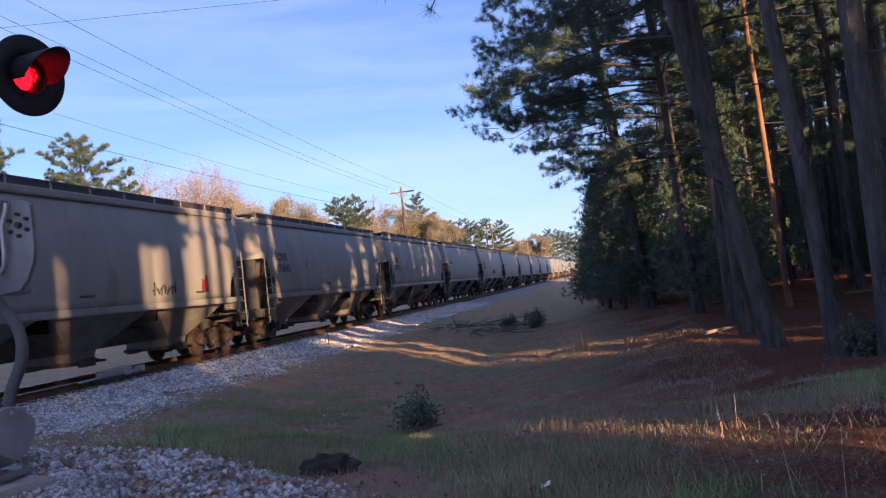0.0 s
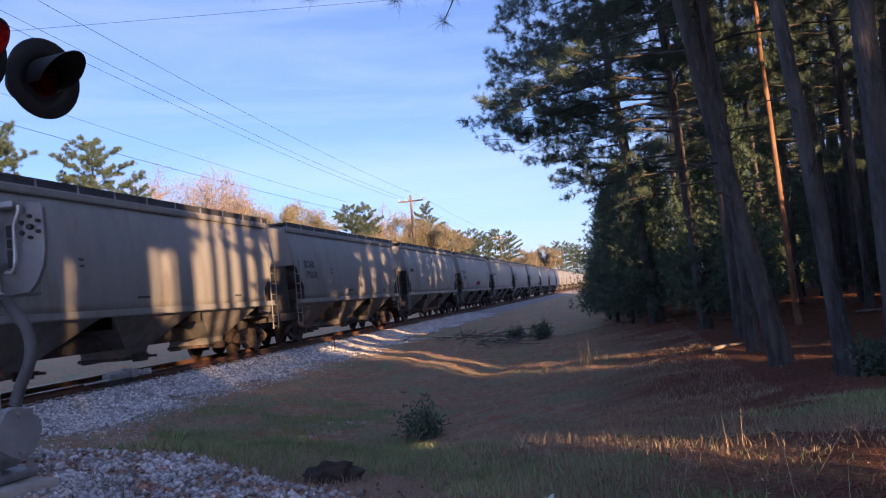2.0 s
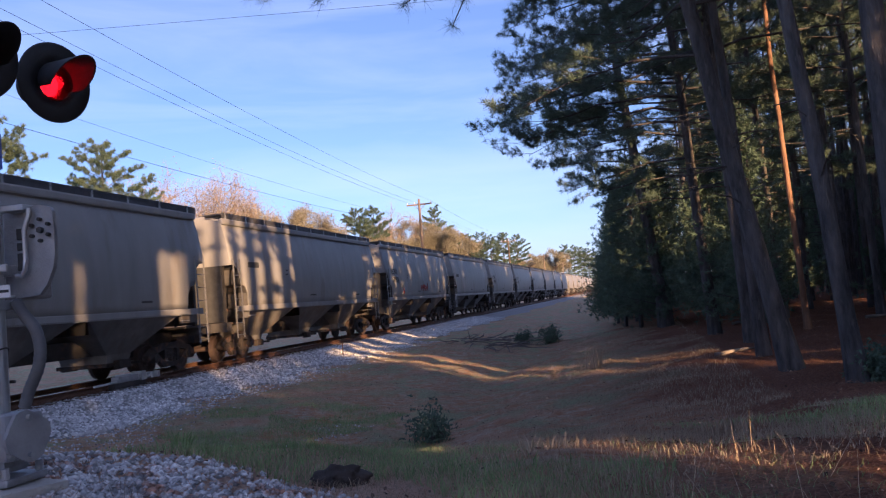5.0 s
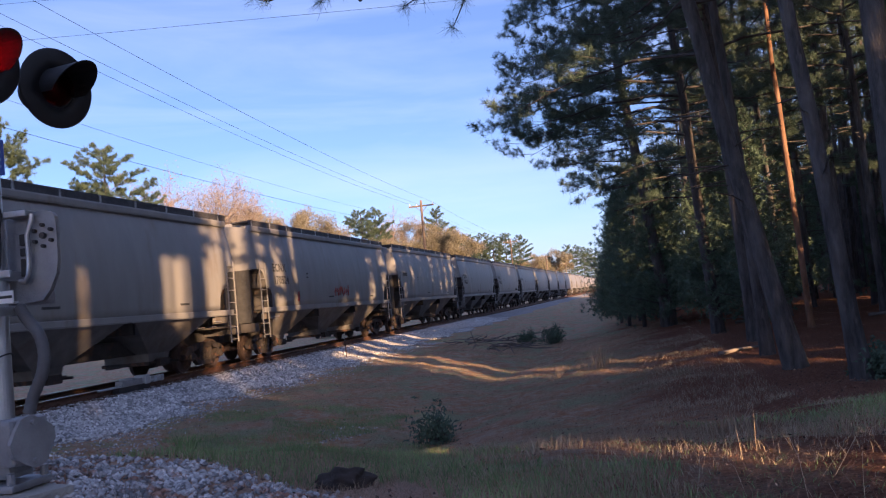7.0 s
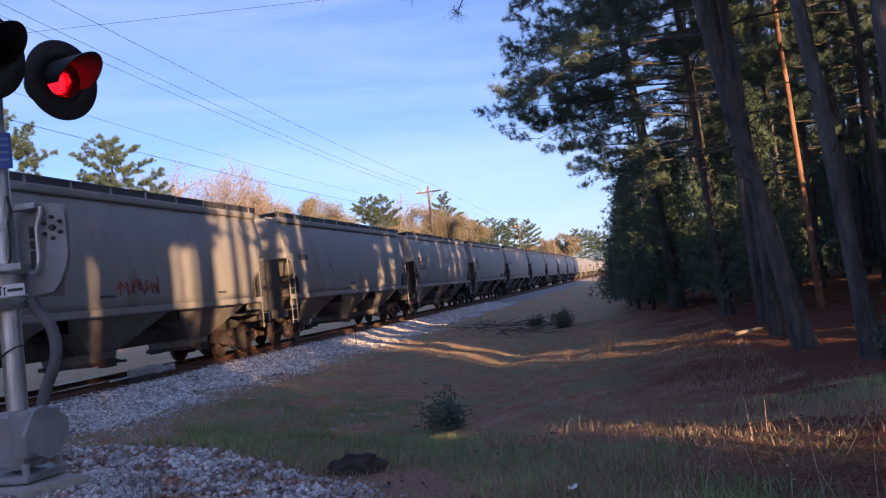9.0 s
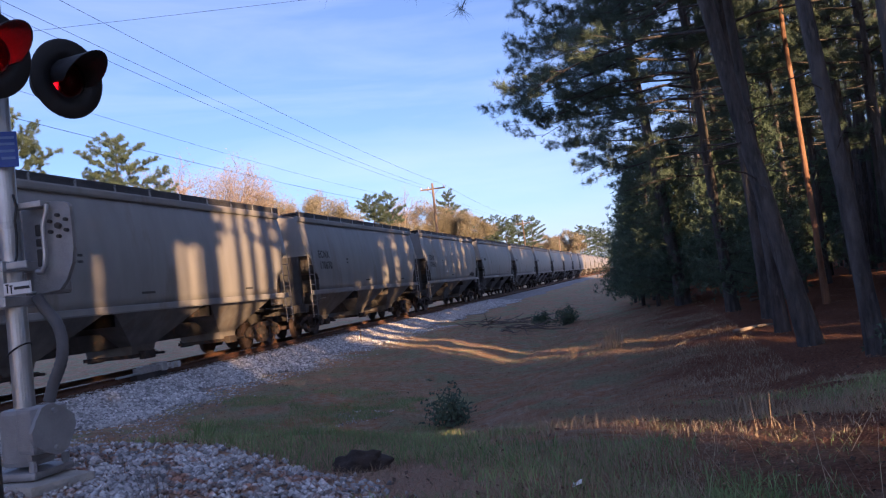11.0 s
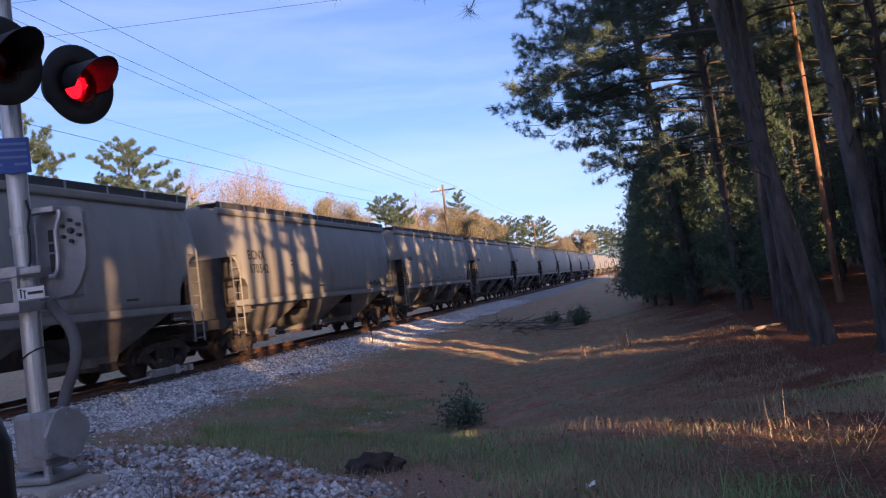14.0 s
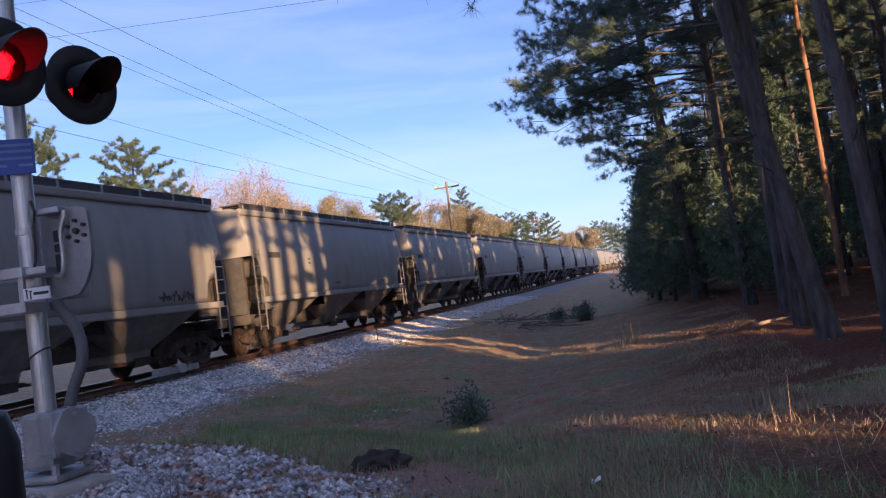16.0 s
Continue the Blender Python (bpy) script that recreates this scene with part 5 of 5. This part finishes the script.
def build_verge():
    rng = np.random.default_rng(5)
    # ballast of the track
    n = 52000
    y = 8 + 62 * rng.uniform(0, 1, n) ** 1.5
    x = rng.uniform(-13.6, -9.6, n)
    lim = -9.9 + 0.5 * np.sin(y * 0.9) + 0.35 * np.sin(y * 2.3)
    k = x < lim - rng.exponential(0.25, n)
    scatter("ballast", rng, x[k], y[k], 0.054, 0.8, M_BALLAST, "grey crushed stone ballast", "ballast", 0.015)
    n = 9000
    y = 12 + 60 * rng.uniform(0, 1, n) ** 1.3
    scatter("ballast_between_rails", rng, rng.uniform(-15.6, -13.2, n), y, 0.037, 0.75, M_BALLAST, "grey crushed stone ballast", "ballast", 0.0)
    # gravel spilled over the shoulder by the signal
    n = 27000
    x, y = rng.uniform(-5.2, -1.2, n), rng.uniform(2.4, 6.2, n)
    c = np.hypot((x + 3.0) / 1.3, (y - 4.1) / 1.15) + 0.35 * patch_mask(x, y, 0.9, 2)
    k = rng.uniform(0, 1, n) < np.clip(1.45 - c * 1.15, 0, 0.9) * np.clip(0.85 + 1.5 * patch_mask(x, y, 2.2, 21), 0.2, 1)
    scatter("gravel", rng, x[k], y[k], 0.026, 0.75, M_GRAVEL, "grey gravel spilled over red clay", "gravel")
    n = 5000
    y = rng.uniform(6.5, 40, n)
    x = -9.95 + 0.25 * np.sin(y * 0.9) + 0.2 * np.sin(y * 2.3) + np.abs(rng.normal(size=n)) * 0.6 - 0.25
    scatter("spilled_ballast", rng, x, y, 0.03, 0.7, M_BALLAST, "crushed stone spilled at the foot of the bed", "gravel")
    n = 7000
    x, y = rng.uniform(-11.5, -3.5, n), rng.uniform(5, 15, n)
    k = patch_mask(x, y, 0.5, 9) > 0.15
    scatter("loose_gravel", rng, x[k], y[k], 0.024, 0.7, M_GRAVEL, "scattered grey stones in thin grass", "gravel")
    # green grass in patches on the shoulder, dry grass all over
    n = 100000
    x, y = rng.uniform(-9, 0.5, n), rng.uniform(3.2, 17, n)
    k = (patch_mask(x, y, 0.8, 4) > -0.2) & (np.hypot((x + 3.0) / 1.45, (y - 4.1) / 1.25) > 1) & (np.abs(x - (-2.0 - 0.45 * (y - 5))) < 2.0 + 1.3 * patch_mask(x, y, 0.7, 6))
    blades("green_grass", rng, x[k], y[k], 0.09, 0.008, M_GRASSGREEN, "short green grass on the shoulder", 0.5)
    n = 150000
    y = 3 + 34 * rng.uniform(0, 1, n) ** 1.4
    x = rng.uniform(-9.3, 1.8, n)
    k = ((np.abs(across(x, y) - 4.0) > 0.7) | (y > 9) | (rng.uniform(0, 1, n) < 0.3)) & (patch_mask(x, y, 0.55, 7) > -0.22) & (np.hypot((x + 3.0) / 1.4, (y - 4.1) / 1.3) > 1)
    blades("dry_grass", rng, x[k], y[k], 0.08, 0.006, M_GRASSDRY, "thin dry brown grass in the ditch", 0.6)
    n = 42000       # low growth between the gravel and the woods
    x, y = rng.uniform(-3.0, 3.4, n), rng.uniform(3.0, 9.5, n)
    band = (np.abs(across(x, y) - 4.0) > 0.7) | (rng.uniform(0, 1, n) < 0.2)
    k = band & (patch_mask(x, y, 0.9, 17) > -0.2) & (np.hypot((x + 3.0) / 1.5, (y - 4.1) / 1.3) > 1)
    blades("low_dry_grass", rng, x[k], y[k], 0.05, 0.005, M_GRASSDRY, "low matted dry grass", 0.9)
    k = band & (patch_mask(x, y, 0.8, 23) > 0.12) & (np.hypot((x + 3.0) / 1.5, (y - 4.1) / 1.3) > 1)
    blades("low_green_grass", rng, x[k], y[k], 0.055, 0.005, M_GRASSGREEN, "low green grass among the straw", 0.8)
    n = 22000
    x, y = rng.uniform(-0.6, 3.0, n), rng.uniform(2.2, 8.5, n)
    k = (patch_mask(x, y, 0.6, 3) > 0.0) & (np.abs(across(x, y) - 4.0) > 0.7)
    blades("mixed_grass", rng, x[k], y[k], 0.1, 0.0035, M_GRASSDRY, "longer dry grass beside the woods", 0.5)
    k = (patch_mask(x, y, 0.7, 13) > 0.22) & (np.abs(across(x, y) - 4.0) > 0.8)
    blades("weeds", rng, x[k], y[k], 0.09, 0.008, M_GRASSGREEN, "green weeds among dry grass", 0.6)
    # tall straws that stand out singly
    n = 110
    x, y = rng.uniform(-0.4, 2.2, n), rng.uniform(2.9, 6.0, n)
    blades("tall_straws", rng, x, y, 0.4, 0.003, M_STRAWPALE, "tall single dry straws", 1.1)
    # fallen leaves and bark flakes, dark and pale
    for name, label, material, n, size in (("leaf_litter", "dark brown fallen leaves and bark flakes", M_LITTERDARK, 11000, 0.013), ("pale_leaf_litter", "small pale dry leaf scraps", M_LITTERPALE, 5000, 0.011)):
        y = 2.6 + 34 * rng.uniform(0, 1, n) ** 1.5
        x = rng.uniform(-9, 9, n)
        k = (np.hypot((x + 3.0) / 1.5, (y - 4.1) / 1.3) > 0.8)
        x, y = x[k], y[k]
        n = len(x)
        a = rng.uniform(0, 6.28, n)
        sz = size * rng.uniform(0.5, 1.5, n)
        u = np.stack([np.cos(a) * sz, np.sin(a) * sz, rng.uniform(-0.5, 0.7, n) * sz], -1)
        v = np.stack([-np.sin(a) * sz * 0.6, np.cos(a) * sz * 0.6, rng.uniform(-0.5, 0.7, n) * sz], -1)
        c = np.stack([x, y, gz(x, y) + 0.02], -1)
        V = np.stack([c - u, c - v, c + u, c + v], 1).reshape(-1, 3)
        tagged(part(name, mesh_np(name, V, np.arange(len(V)).reshape(-1, 4)), material), label, "leaf litter", kind="stuff")
    # pine straw
    n = 110000
    y = 3 + 34 * rng.uniform(0, 1, n) ** 1.3
    x = rng.uniform(-3.5, 9, n)
    a = rng.uniform(0, 6.28, n)
    d = np.stack([np.cos(a), np.sin(a)], -1) * 0.085
    z = gz(x, y) + 0.012
    c = np.stack([x, y], -1)
    w = np.stack([-d[:, 1], d[:, 0]], -1) * 0.025
    lift = rng.uniform(-0.01, 0.05, (n, 1))
    V = np.stack([np.concatenate([c - w, z[:, None]], 1), np.concatenate([c + w, z[:, None]], 1), np.concatenate([c + d, z[:, None] + lift], 1)], 1).reshape(-1, 3)
    tagged(part("pine_straw", mesh_np("pine_straw", V, np.arange(len(V)).reshape(-1, 3)), M_STRAW), "rust-brown fallen pine needles", "pine straw", kind="stuff")


build_verge()


def build_ballast_bed():
    xs = np.concatenate([[-18.2], np.linspace(-17.2, -10.2, 29), [-9.7]])
    ys = np.concatenate([np.arange(6, 60, 0.5), np.arange(60, 430, 5.0)])
    X, Y = np.meshgrid(xs, ys)
    X = X + np.where(np.arange(len(xs)) >= len(xs) - 3, 1, 0)[None] * (0.25 * np.sin(Y * 0.9) + 0.2 * np.sin(Y * 2.3))
    Z = gz(X, Y) + 0.02
    Z[:, 0] -= 0.2
    Z[:, -1] -= 0.2
    w = len(xs)
    i = (np.arange(len(ys) - 1)[:, None] * w + np.arange(w - 1)[None, :]).ravel()
    me = mesh_np("ballast_bed", np.stack([X, Y, Z], -1).reshape(-1, 3), np.stack([i, i + 1, i + w + 1, i + w], -1))
    tagged(part("ballast_bed", me, M_BED, smooth=True), "grey crushed stone bed under the track", "ballast", kind="structure")


build_ballast_bed()


def tuft(name, label, x, y, h, r, n, material, seed, lean=0.5, w=0.012):
    rng = np.random.default_rng(seed)
    xs, ys = x + rng.normal(size=n) * r, y + rng.normal(size=n) * r
    o = blades(name, rng, xs, ys, h, w, material, label, lean)
    o["category"] = "grass tuft"
    return o


tuft("grass_tuft", "tall tuft of pale orange dry grass in sun", -0.9, 20.4, 0.6, 0.16, 85, M_GRASSDRY, 31)
tuft("grass_tuft", "small tuft of dry grass at the ditch", -1.95, 20.6, 0.38, 0.07, 40, M_GRASSDRY, 32)
tuft("grass_tuft", "dry grass tuft catching the sun", -0.75, 6.9, 0.15, 0.14, 110, M_GRASSDRY, 33)
tuft("grass_tuft", "dry grass tuft at the edge of the woods", 0.75, 7.6, 0.2, 0.16, 90, M_GRASSDRY, 34)
tuft("weed_tuft", "dark dry weed stems standing in gravel", -2.62, 4.0, 0.24, 0.05, 12, M_DEADWOOD, 36, 0.5, 0.004)
tuft("weed_tuft", "green weed at the foot of the bank", -6.6, 11.3, 0.35, 0.1, 60, M_GRASSGREEN, 35, 0.5, 0.03)


def build_shrub(name, label, x, y, h, r, seed, leaves, material):
    rng = np.random.default_rng(seed)
    z = float(gz(x, y))
    bars, cs = [], []
    for i in range(40):
        p = limb_path(np.array([rng.normal() * 0.12 * r, rng.normal() * 0.12 * r, 0.0]), rng.uniform(0, 6.28), rng.uniform(0.5, 1.4), rng.uniform(0.5, 1.1) * h, 0.1, rng, 5)
        bars.append((p, np.linspace(0.01, 0.003, 5)))
        cs.append(p[2:] + rng.normal(size=(3, 3)) * 0.08)
    t = thing(name, label, "shrub", pose(x, y, z))
    part("stem_work", tubes_mesh("stem_work", bars, 4), M_BARK, t)
    c = np.concatenate(cs)
    c = c[rng.integers(0, len(c), leaves)] + rng.normal(size=(leaves, 3)) * 0.09
    v, f = needles(rng, c, np.zeros((leaves, 3)), 3, 0.07, 0.035)
    part("foliage", mesh_np("foliage", v, f), material, t)


build_shrub("shrub", "low dark shrub in the grassy ditch", -3.3, 13.4, 0.5, 0.8, 41, 500, M_CEDAR)
build_shrub("shrub", "small dark bush on the bank", -4.6, 36.5, 0.55, 0.6, 42, 900, M_CEDAR)
build_shrub("shrub", "dark bush at the foot of the woods", -3.4, 36.0, 0.7, 0.8, 43, 1200, M_CEDAR)
# unseen bush behind the eye, added in the way of a low sun lane
build_shrub("shrub", "leafy bush added out of view to block low sun", 9.0, -5.15, 1.7, 1.2, 45, 5000, M_CEDAR)
build_shrub("shrub", "dark bush beside pine trunks", 3.1, 12.0, 0.35, 0.7, 44, 900, M_CEDAR)


def build_litter():
    rng = np.random.default_rng(9)
    # pile of dead branches
    for cx, cy, count in ((-6.4, 36.6, 24), (-4.7, 33.2, 20)):
        t = thing("branch_pile", "pile of grey dead branches lying on the bank", "branches", pose(cx, cy, float(gz(cx, cy))))
        for i in range(count):
            a = rng.normal() * 0.45 - 1.05
            p = limb_path(np.array([rng.normal() * 0.7 - 0.6, rng.normal() * 0.9 + 1.2, 0.05 + 0.16 * rng.uniform()]), a, rng.uniform(-0.02, 0.16), rng.uniform(1.4, 3.4), 0.05, rng, 6)
            p[:, 2] = np.maximum(p[:, 2], 0.03 + gz(p[:, 0] + cx, p[:, 1] + cy) - gz(cx, cy))
            part("branch", tubes_mesh("branch", [(p, np.linspace(0.028, 0.009, 6))], 5), M_DEADWOOD, t)
    # a charred stump beside the gravel
    bm = bmesh.new()
    bmesh.ops.create_icosphere(bm, subdivisions=4, radius=1.0)
    for v in bm.verts:
        v.co *= 1 + 0.35 * noise.noise(v.co * 2.2) + 0.12 * noise.noise(v.co * 7)
        v.co = Vector((v.co.x * 0.19, v.co.y * 0.13, v.co.z * 0.1))
    o = part("stump", bm, M_STUMP, None, smooth=True)
    tagged(o, "dark charred lump of wood in the grass", "stump")
    o.location = (-2.0, 5.42, float(gz(-2.0, 5.42)) + 0.04)
    # concrete footing under the signal
    bm = boxed(-0.22, 0.24, -0.19, 0.19, -0.3, 0.0, 0.02)
    o = tagged(part("concrete_footing", bm, M_CONCRETE), "weathered concrete footing under the signal mast", "footing")
    o.matrix_basis = pose(-3.36, 4.02, -0.805, 0, 0, -20)
    # clamp box fixed beside the near rail
    t = thing("track_wire_box", "small galvanised box and rods beside the rail", "track fitting", pose(-13.1, 20.0, RAIL_Z + 0.08))
    part("case", boxed(-0.12, 0.12, -0.45, 0.45, -0.1, 0.06, 0.02), M_BOX, t)
    part("rod", bar(bmesh.new(), (0.05, -1.4, -0.08), (0.05, 1.1, -0.05), 0.03), M_GALV, t)
    part("bracket", boxed(-0.2, 0.16, 0.55, 0.75, -0.12, 0.12, 0.02), M_GALV, t)
    part("lid", boxed(-0.1, 0.1, -0.3, 0.2, 0.061, 0.1, 0.01), M_GALV, t)
    for y in (0.85, 1.15, 1.5):
        part("clamp", boxed(-0.08, 0.08, y - 0.07, y + 0.07, -0.12, 0.05, 0.015), M_GALV, t)
    part("foot", boxed(-0.1, 0.1, -0.6, 0.8, -0.24, -0.1), M_CARDARK, t)
    # thin marker stake on the bank
    z = float(gz(-10.9, 31.0))
    o = tagged(part("marker_stake", bar(bmesh.new(), (0, 0, -0.1), (0, 0, 0.85), 0.018, 6), M_RAIL), "thin rusty marker stake in the ballast", "stake")
    o.location = (-10.9, 31.0, z)
    # scraps
    for i, (x, y) in enumerate(((-0.45, 4.3), (-3.3, 30.0), (-2.6, 30.6))):
        bm = bmesh.new()
        bmesh.ops.create_grid(bm, x_segments=6, y_segments=6, size=0.025)
        for v in bm.verts:
            v.co.z = 0.03 * noise.noise(v.co * 22 + Vector((i, 0, 0)))
        bmesh.ops.solidify(bm, geom=bm.faces[:], thickness=0.002)
        o = tagged(part("paper_scrap", bm, M_WHITE), "crumpled white scrap of litter", "litter")
        o.location = (x, y, float(gz(x, y)) + 0.05)
    # fallen trunks and sticks among the pines
    for i, (x, y, a, ln) in enumerate(((6.0, 24.0, 0.2, 3.0), (5.0, 29.0, 2.8, 2.2), (1.6, 18.0, 0.3, 0.9), (3.0, 27.0, 0.6, 1.6))):
        p = limb_path(np.array([0, 0, 0.06]), a, 0.02, ln, 0.0, rng, 6)
        p[:, 2] = 0.06 + gz(p[:, 0] + x, p[:, 1] + y) - gz(x, y)
        o = tagged(part("fallen_branch", tubes_mesh("fallen_branch", [(p, np.linspace(0.05, 0.02, 6))], 6), M_DEADWOOD), "pale fallen branch on pine straw", "branch")
        o.location = (x, y, float(gz(x, y)))


build_litter()


def build_mirror():
    """Black door mirror of the car from whose window the clip is taken."""
    t = thing("car_door_mirror", "black plastic car door mirror close to the window", "car mirror", pose(-0.664, 0.592, -0.14, 0, 0, 46.4))
    bm = boxed(-0.1, 0.1, -0.04, 0.05, -0.085, 0.085, 0.038)
    part("housing", bm, M_BLACK, t, smooth=True)
    part("mirror_glass", boxed(-0.085, 0.085, 0.046, 0.052, -0.06, 0.06, 0.001), M_RAILTOP, t)
    part("stalk", boxed(-0.08, -0.03, -0.02, 0.02, -0.99, -0.07, 0.01), M_BLACK, t)


build_mirror()


def build_bough():
    """Thin bough that hangs in from a pine of the close row, with long needle tufts and a cone."""
    rng = np.random.default_rng(77)
    y = 4.5
    t = thing("pine_bough", "thin overhanging pine bough with long needle tufts", "branch", pose(7.6, y, 4.4))
    at = np.array([7.6, y, 4.4])

    def curve(pts, n=14):
        q = np.array(pts, float)
        u = np.linspace(0, len(q) - 1, n)
        path = np.stack([np.interp(u, range(len(q)), q[:, k]) for k in range(3)], -1)
        for _ in range(3):
            path[1:-1] = (path[:-2] + 2 * path[1:-1] + path[2:]) / 4
        return path - at

    limb = curve([at, (4.0, y, 3.5), (1.2, y, 2.6), (-0.4, y, 2.05), (-1.1, y + 0.02, 1.98), (-2.0, y, 1.95)], 24)
    part("limb", tubes_mesh("limb", [(limb, np.linspace(0.05, 0.006, 24))], 7), M_BARK, t)
    twigs = [[(-0.55, y, 2.03), (-0.66, y, 1.8), (-0.72, y, 1.64), (-0.8, y, 1.5)], [(-0.75, y, 2.0), (-0.85, y, 1.78), (-0.98, y, 1.7), (-1.06, y, 1.66)],
             [(-1.35, y, 1.98), (-1.45, y, 1.84), (-1.52, y, 1.79), (-1.56, y, 1.76)], [(-1.3, y, 1.98), (-1.36, y, 1.84), (-1.43, y, 1.8), (-1.5, y, 1.84)], [(-1.7, y, 1.96), (-1.8, y, 1.83), (-1.88, y, 1.82), (-1.97, y, 1.86)]]
    tips, axes = [], []
    for tw in twigs:
        p = curve(tw, 10)
        part("twig", tubes_mesh("twig", [(p, np.linspace(0.006, 0.003, 10))], 5), M_BARK, t)
        for k in (9, 6):
            tips.append(p[k])
            axes.append(unit(p[k] - p[k - 2]) * 0.5)
    v, f = needles(rng, np.array(tips), np.array(axes), 60, 0.1, 0.0022, 0.7)
    tagged(part("needle_tuft", mesh_np("needle_tuft", v, f), M_NEEDLE, t), kind="stuff")
    bm = bmesh.new()
    bmesh.ops.create_icosphere(bm, subdivisions=2, radius=1.0)
    for w in bm.verts:
        w.co = Vector((w.co.x * 0.016, w.co.y * 0.016, w.co.z * 0.034)) * (1 + 0.18 * math.sin(w.co.z * 14))
    cone = part("cone", bm, M_STUMP, t, "small closed brown pine cone")
    cone.matrix_basis = pose(-1.33 - 7.6, 0, 1.76 - 4.4, 0, -30, 0)
    part("cone_stalk", tubes_mesh("cone_stalk", [(curve([(-1.26, y, 1.97), (-1.28, y, 1.86), (-1.32, y, 1.79)], 6), [0.003] * 6)], 5), M_BARK, t)


build_bough()


def build_car_beyond():
    """A car that drives along the road beyond the track, glimpsed under the train."""
    t = thing("passing_car", "dark car with a white roof driving beyond the track", "car", pose(-25, 0, -2.1))
    bm = boxed(-0.88, 0.88, -2.25, 2.25, 0.28, 0.92, 0.12)
    part("body", bm, M_BLACK, t)
    bm = bmesh.new()
    lo = [bm.verts.new(p) for p in ((-0.82, -1.0, 0.9), (0.82, -1.0, 0.9), (0.82, 1.7, 0.9), (-0.82, 1.7, 0.9))]
    hi = [bm.verts.new(p) for p in ((-0.66, -0.35, 1.42), (0.66, -0.35, 1.42), (0.66, 1.15, 1.42), (-0.66, 1.15, 1.42))]
    for i in range(4):
        bm.faces.new((lo[i], lo[(i + 1) % 4], hi[(i + 1) % 4], hi[i]))
    bm.faces.new(hi), bm.faces.new(list(reversed(lo)))
    cabin = part("cabin", bm, M_WHITE, t, "white upper body")
    for s in (-1, 1):
        part("side_window", boxed(s * 0.76 - 0.02, s * 0.76 + 0.02, -0.45, 1.15, 1.0, 1.28, 0.01), M_BLACK, cabin)
    for s in (-1, 1):
        for y in (-1.4, 1.4):
            w = part("wheel", bar(bmesh.new(), (s * 0.7, y, 0.32), (s * 0.9, y, 0.32), 0.32, 20), M_BLACK, t)
            part("rim", bar(bmesh.new(), (s * 0.9, y, 0.32), (s * 0.915, y, 0.32), 0.2, 16), M_ALU, w)
    return t


PASSING_CAR = build_car_beyond()


# ---------------- movement ----------------
CAR_Y, CAR_V = 46.0, 22.0      # where the passing car is at 8 s, and its speed


def run(t):
    """How far the train has rolled towards the crossing after t seconds."""
    return 7.88 * t + 0.0175 * t * t


def motions():
    times = [0.5 * k for k in range(33)]
    for n, car in enumerate(CARS):
        y = GAP0 + PITCH * (n - 0.5)
        walk(car, [(t, pose(TRACK_X, y - run(t), RAIL_Z)) for t in times])
        if n < 9:
            for truck in [c for c in car.children if c.name.startswith("truck")]:
                for w in [c for c in truck.children if c.name.startswith("wheelset")]:
                    p = w.location.copy()
                    walk(w, [(k / 15, pose(p.x, p.y, p.z, math.degrees(run(k / 15) / 0.46))) for k in range(241)])
    walk(PASSING_CAR, [(t, pose(-25, CAR_Y - CAR_V * (t - 8.0), -2.12)) for t in (0.0, 8.0, 16.0)])
    # the two lamps flash by turns
    for which, fl in enumerate(FLASHERS):
        p = fl.location.copy()
        rows, angle, k = [(0.0, 0.0 if which else 180.0)], 0.0 if which else 180.0, 0
        turn = 0.42
        while turn < 15.99:
            rows.append((turn, angle))
            for i in (1, 2, 3):
                angle += 60.0
                rows.append((turn + i / 30, angle))
            k += 1
            turn += 0.621
        last = [r for r in rows if r[0] <= 16.0][-1]
        rows = [r for r in rows if r[0] < 15.99] + [(16.0, last[1])]
        walk(fl, [(t, pose(p.x, p.y, p.z, 0, 0, a)) for t, a in rows])


motions()
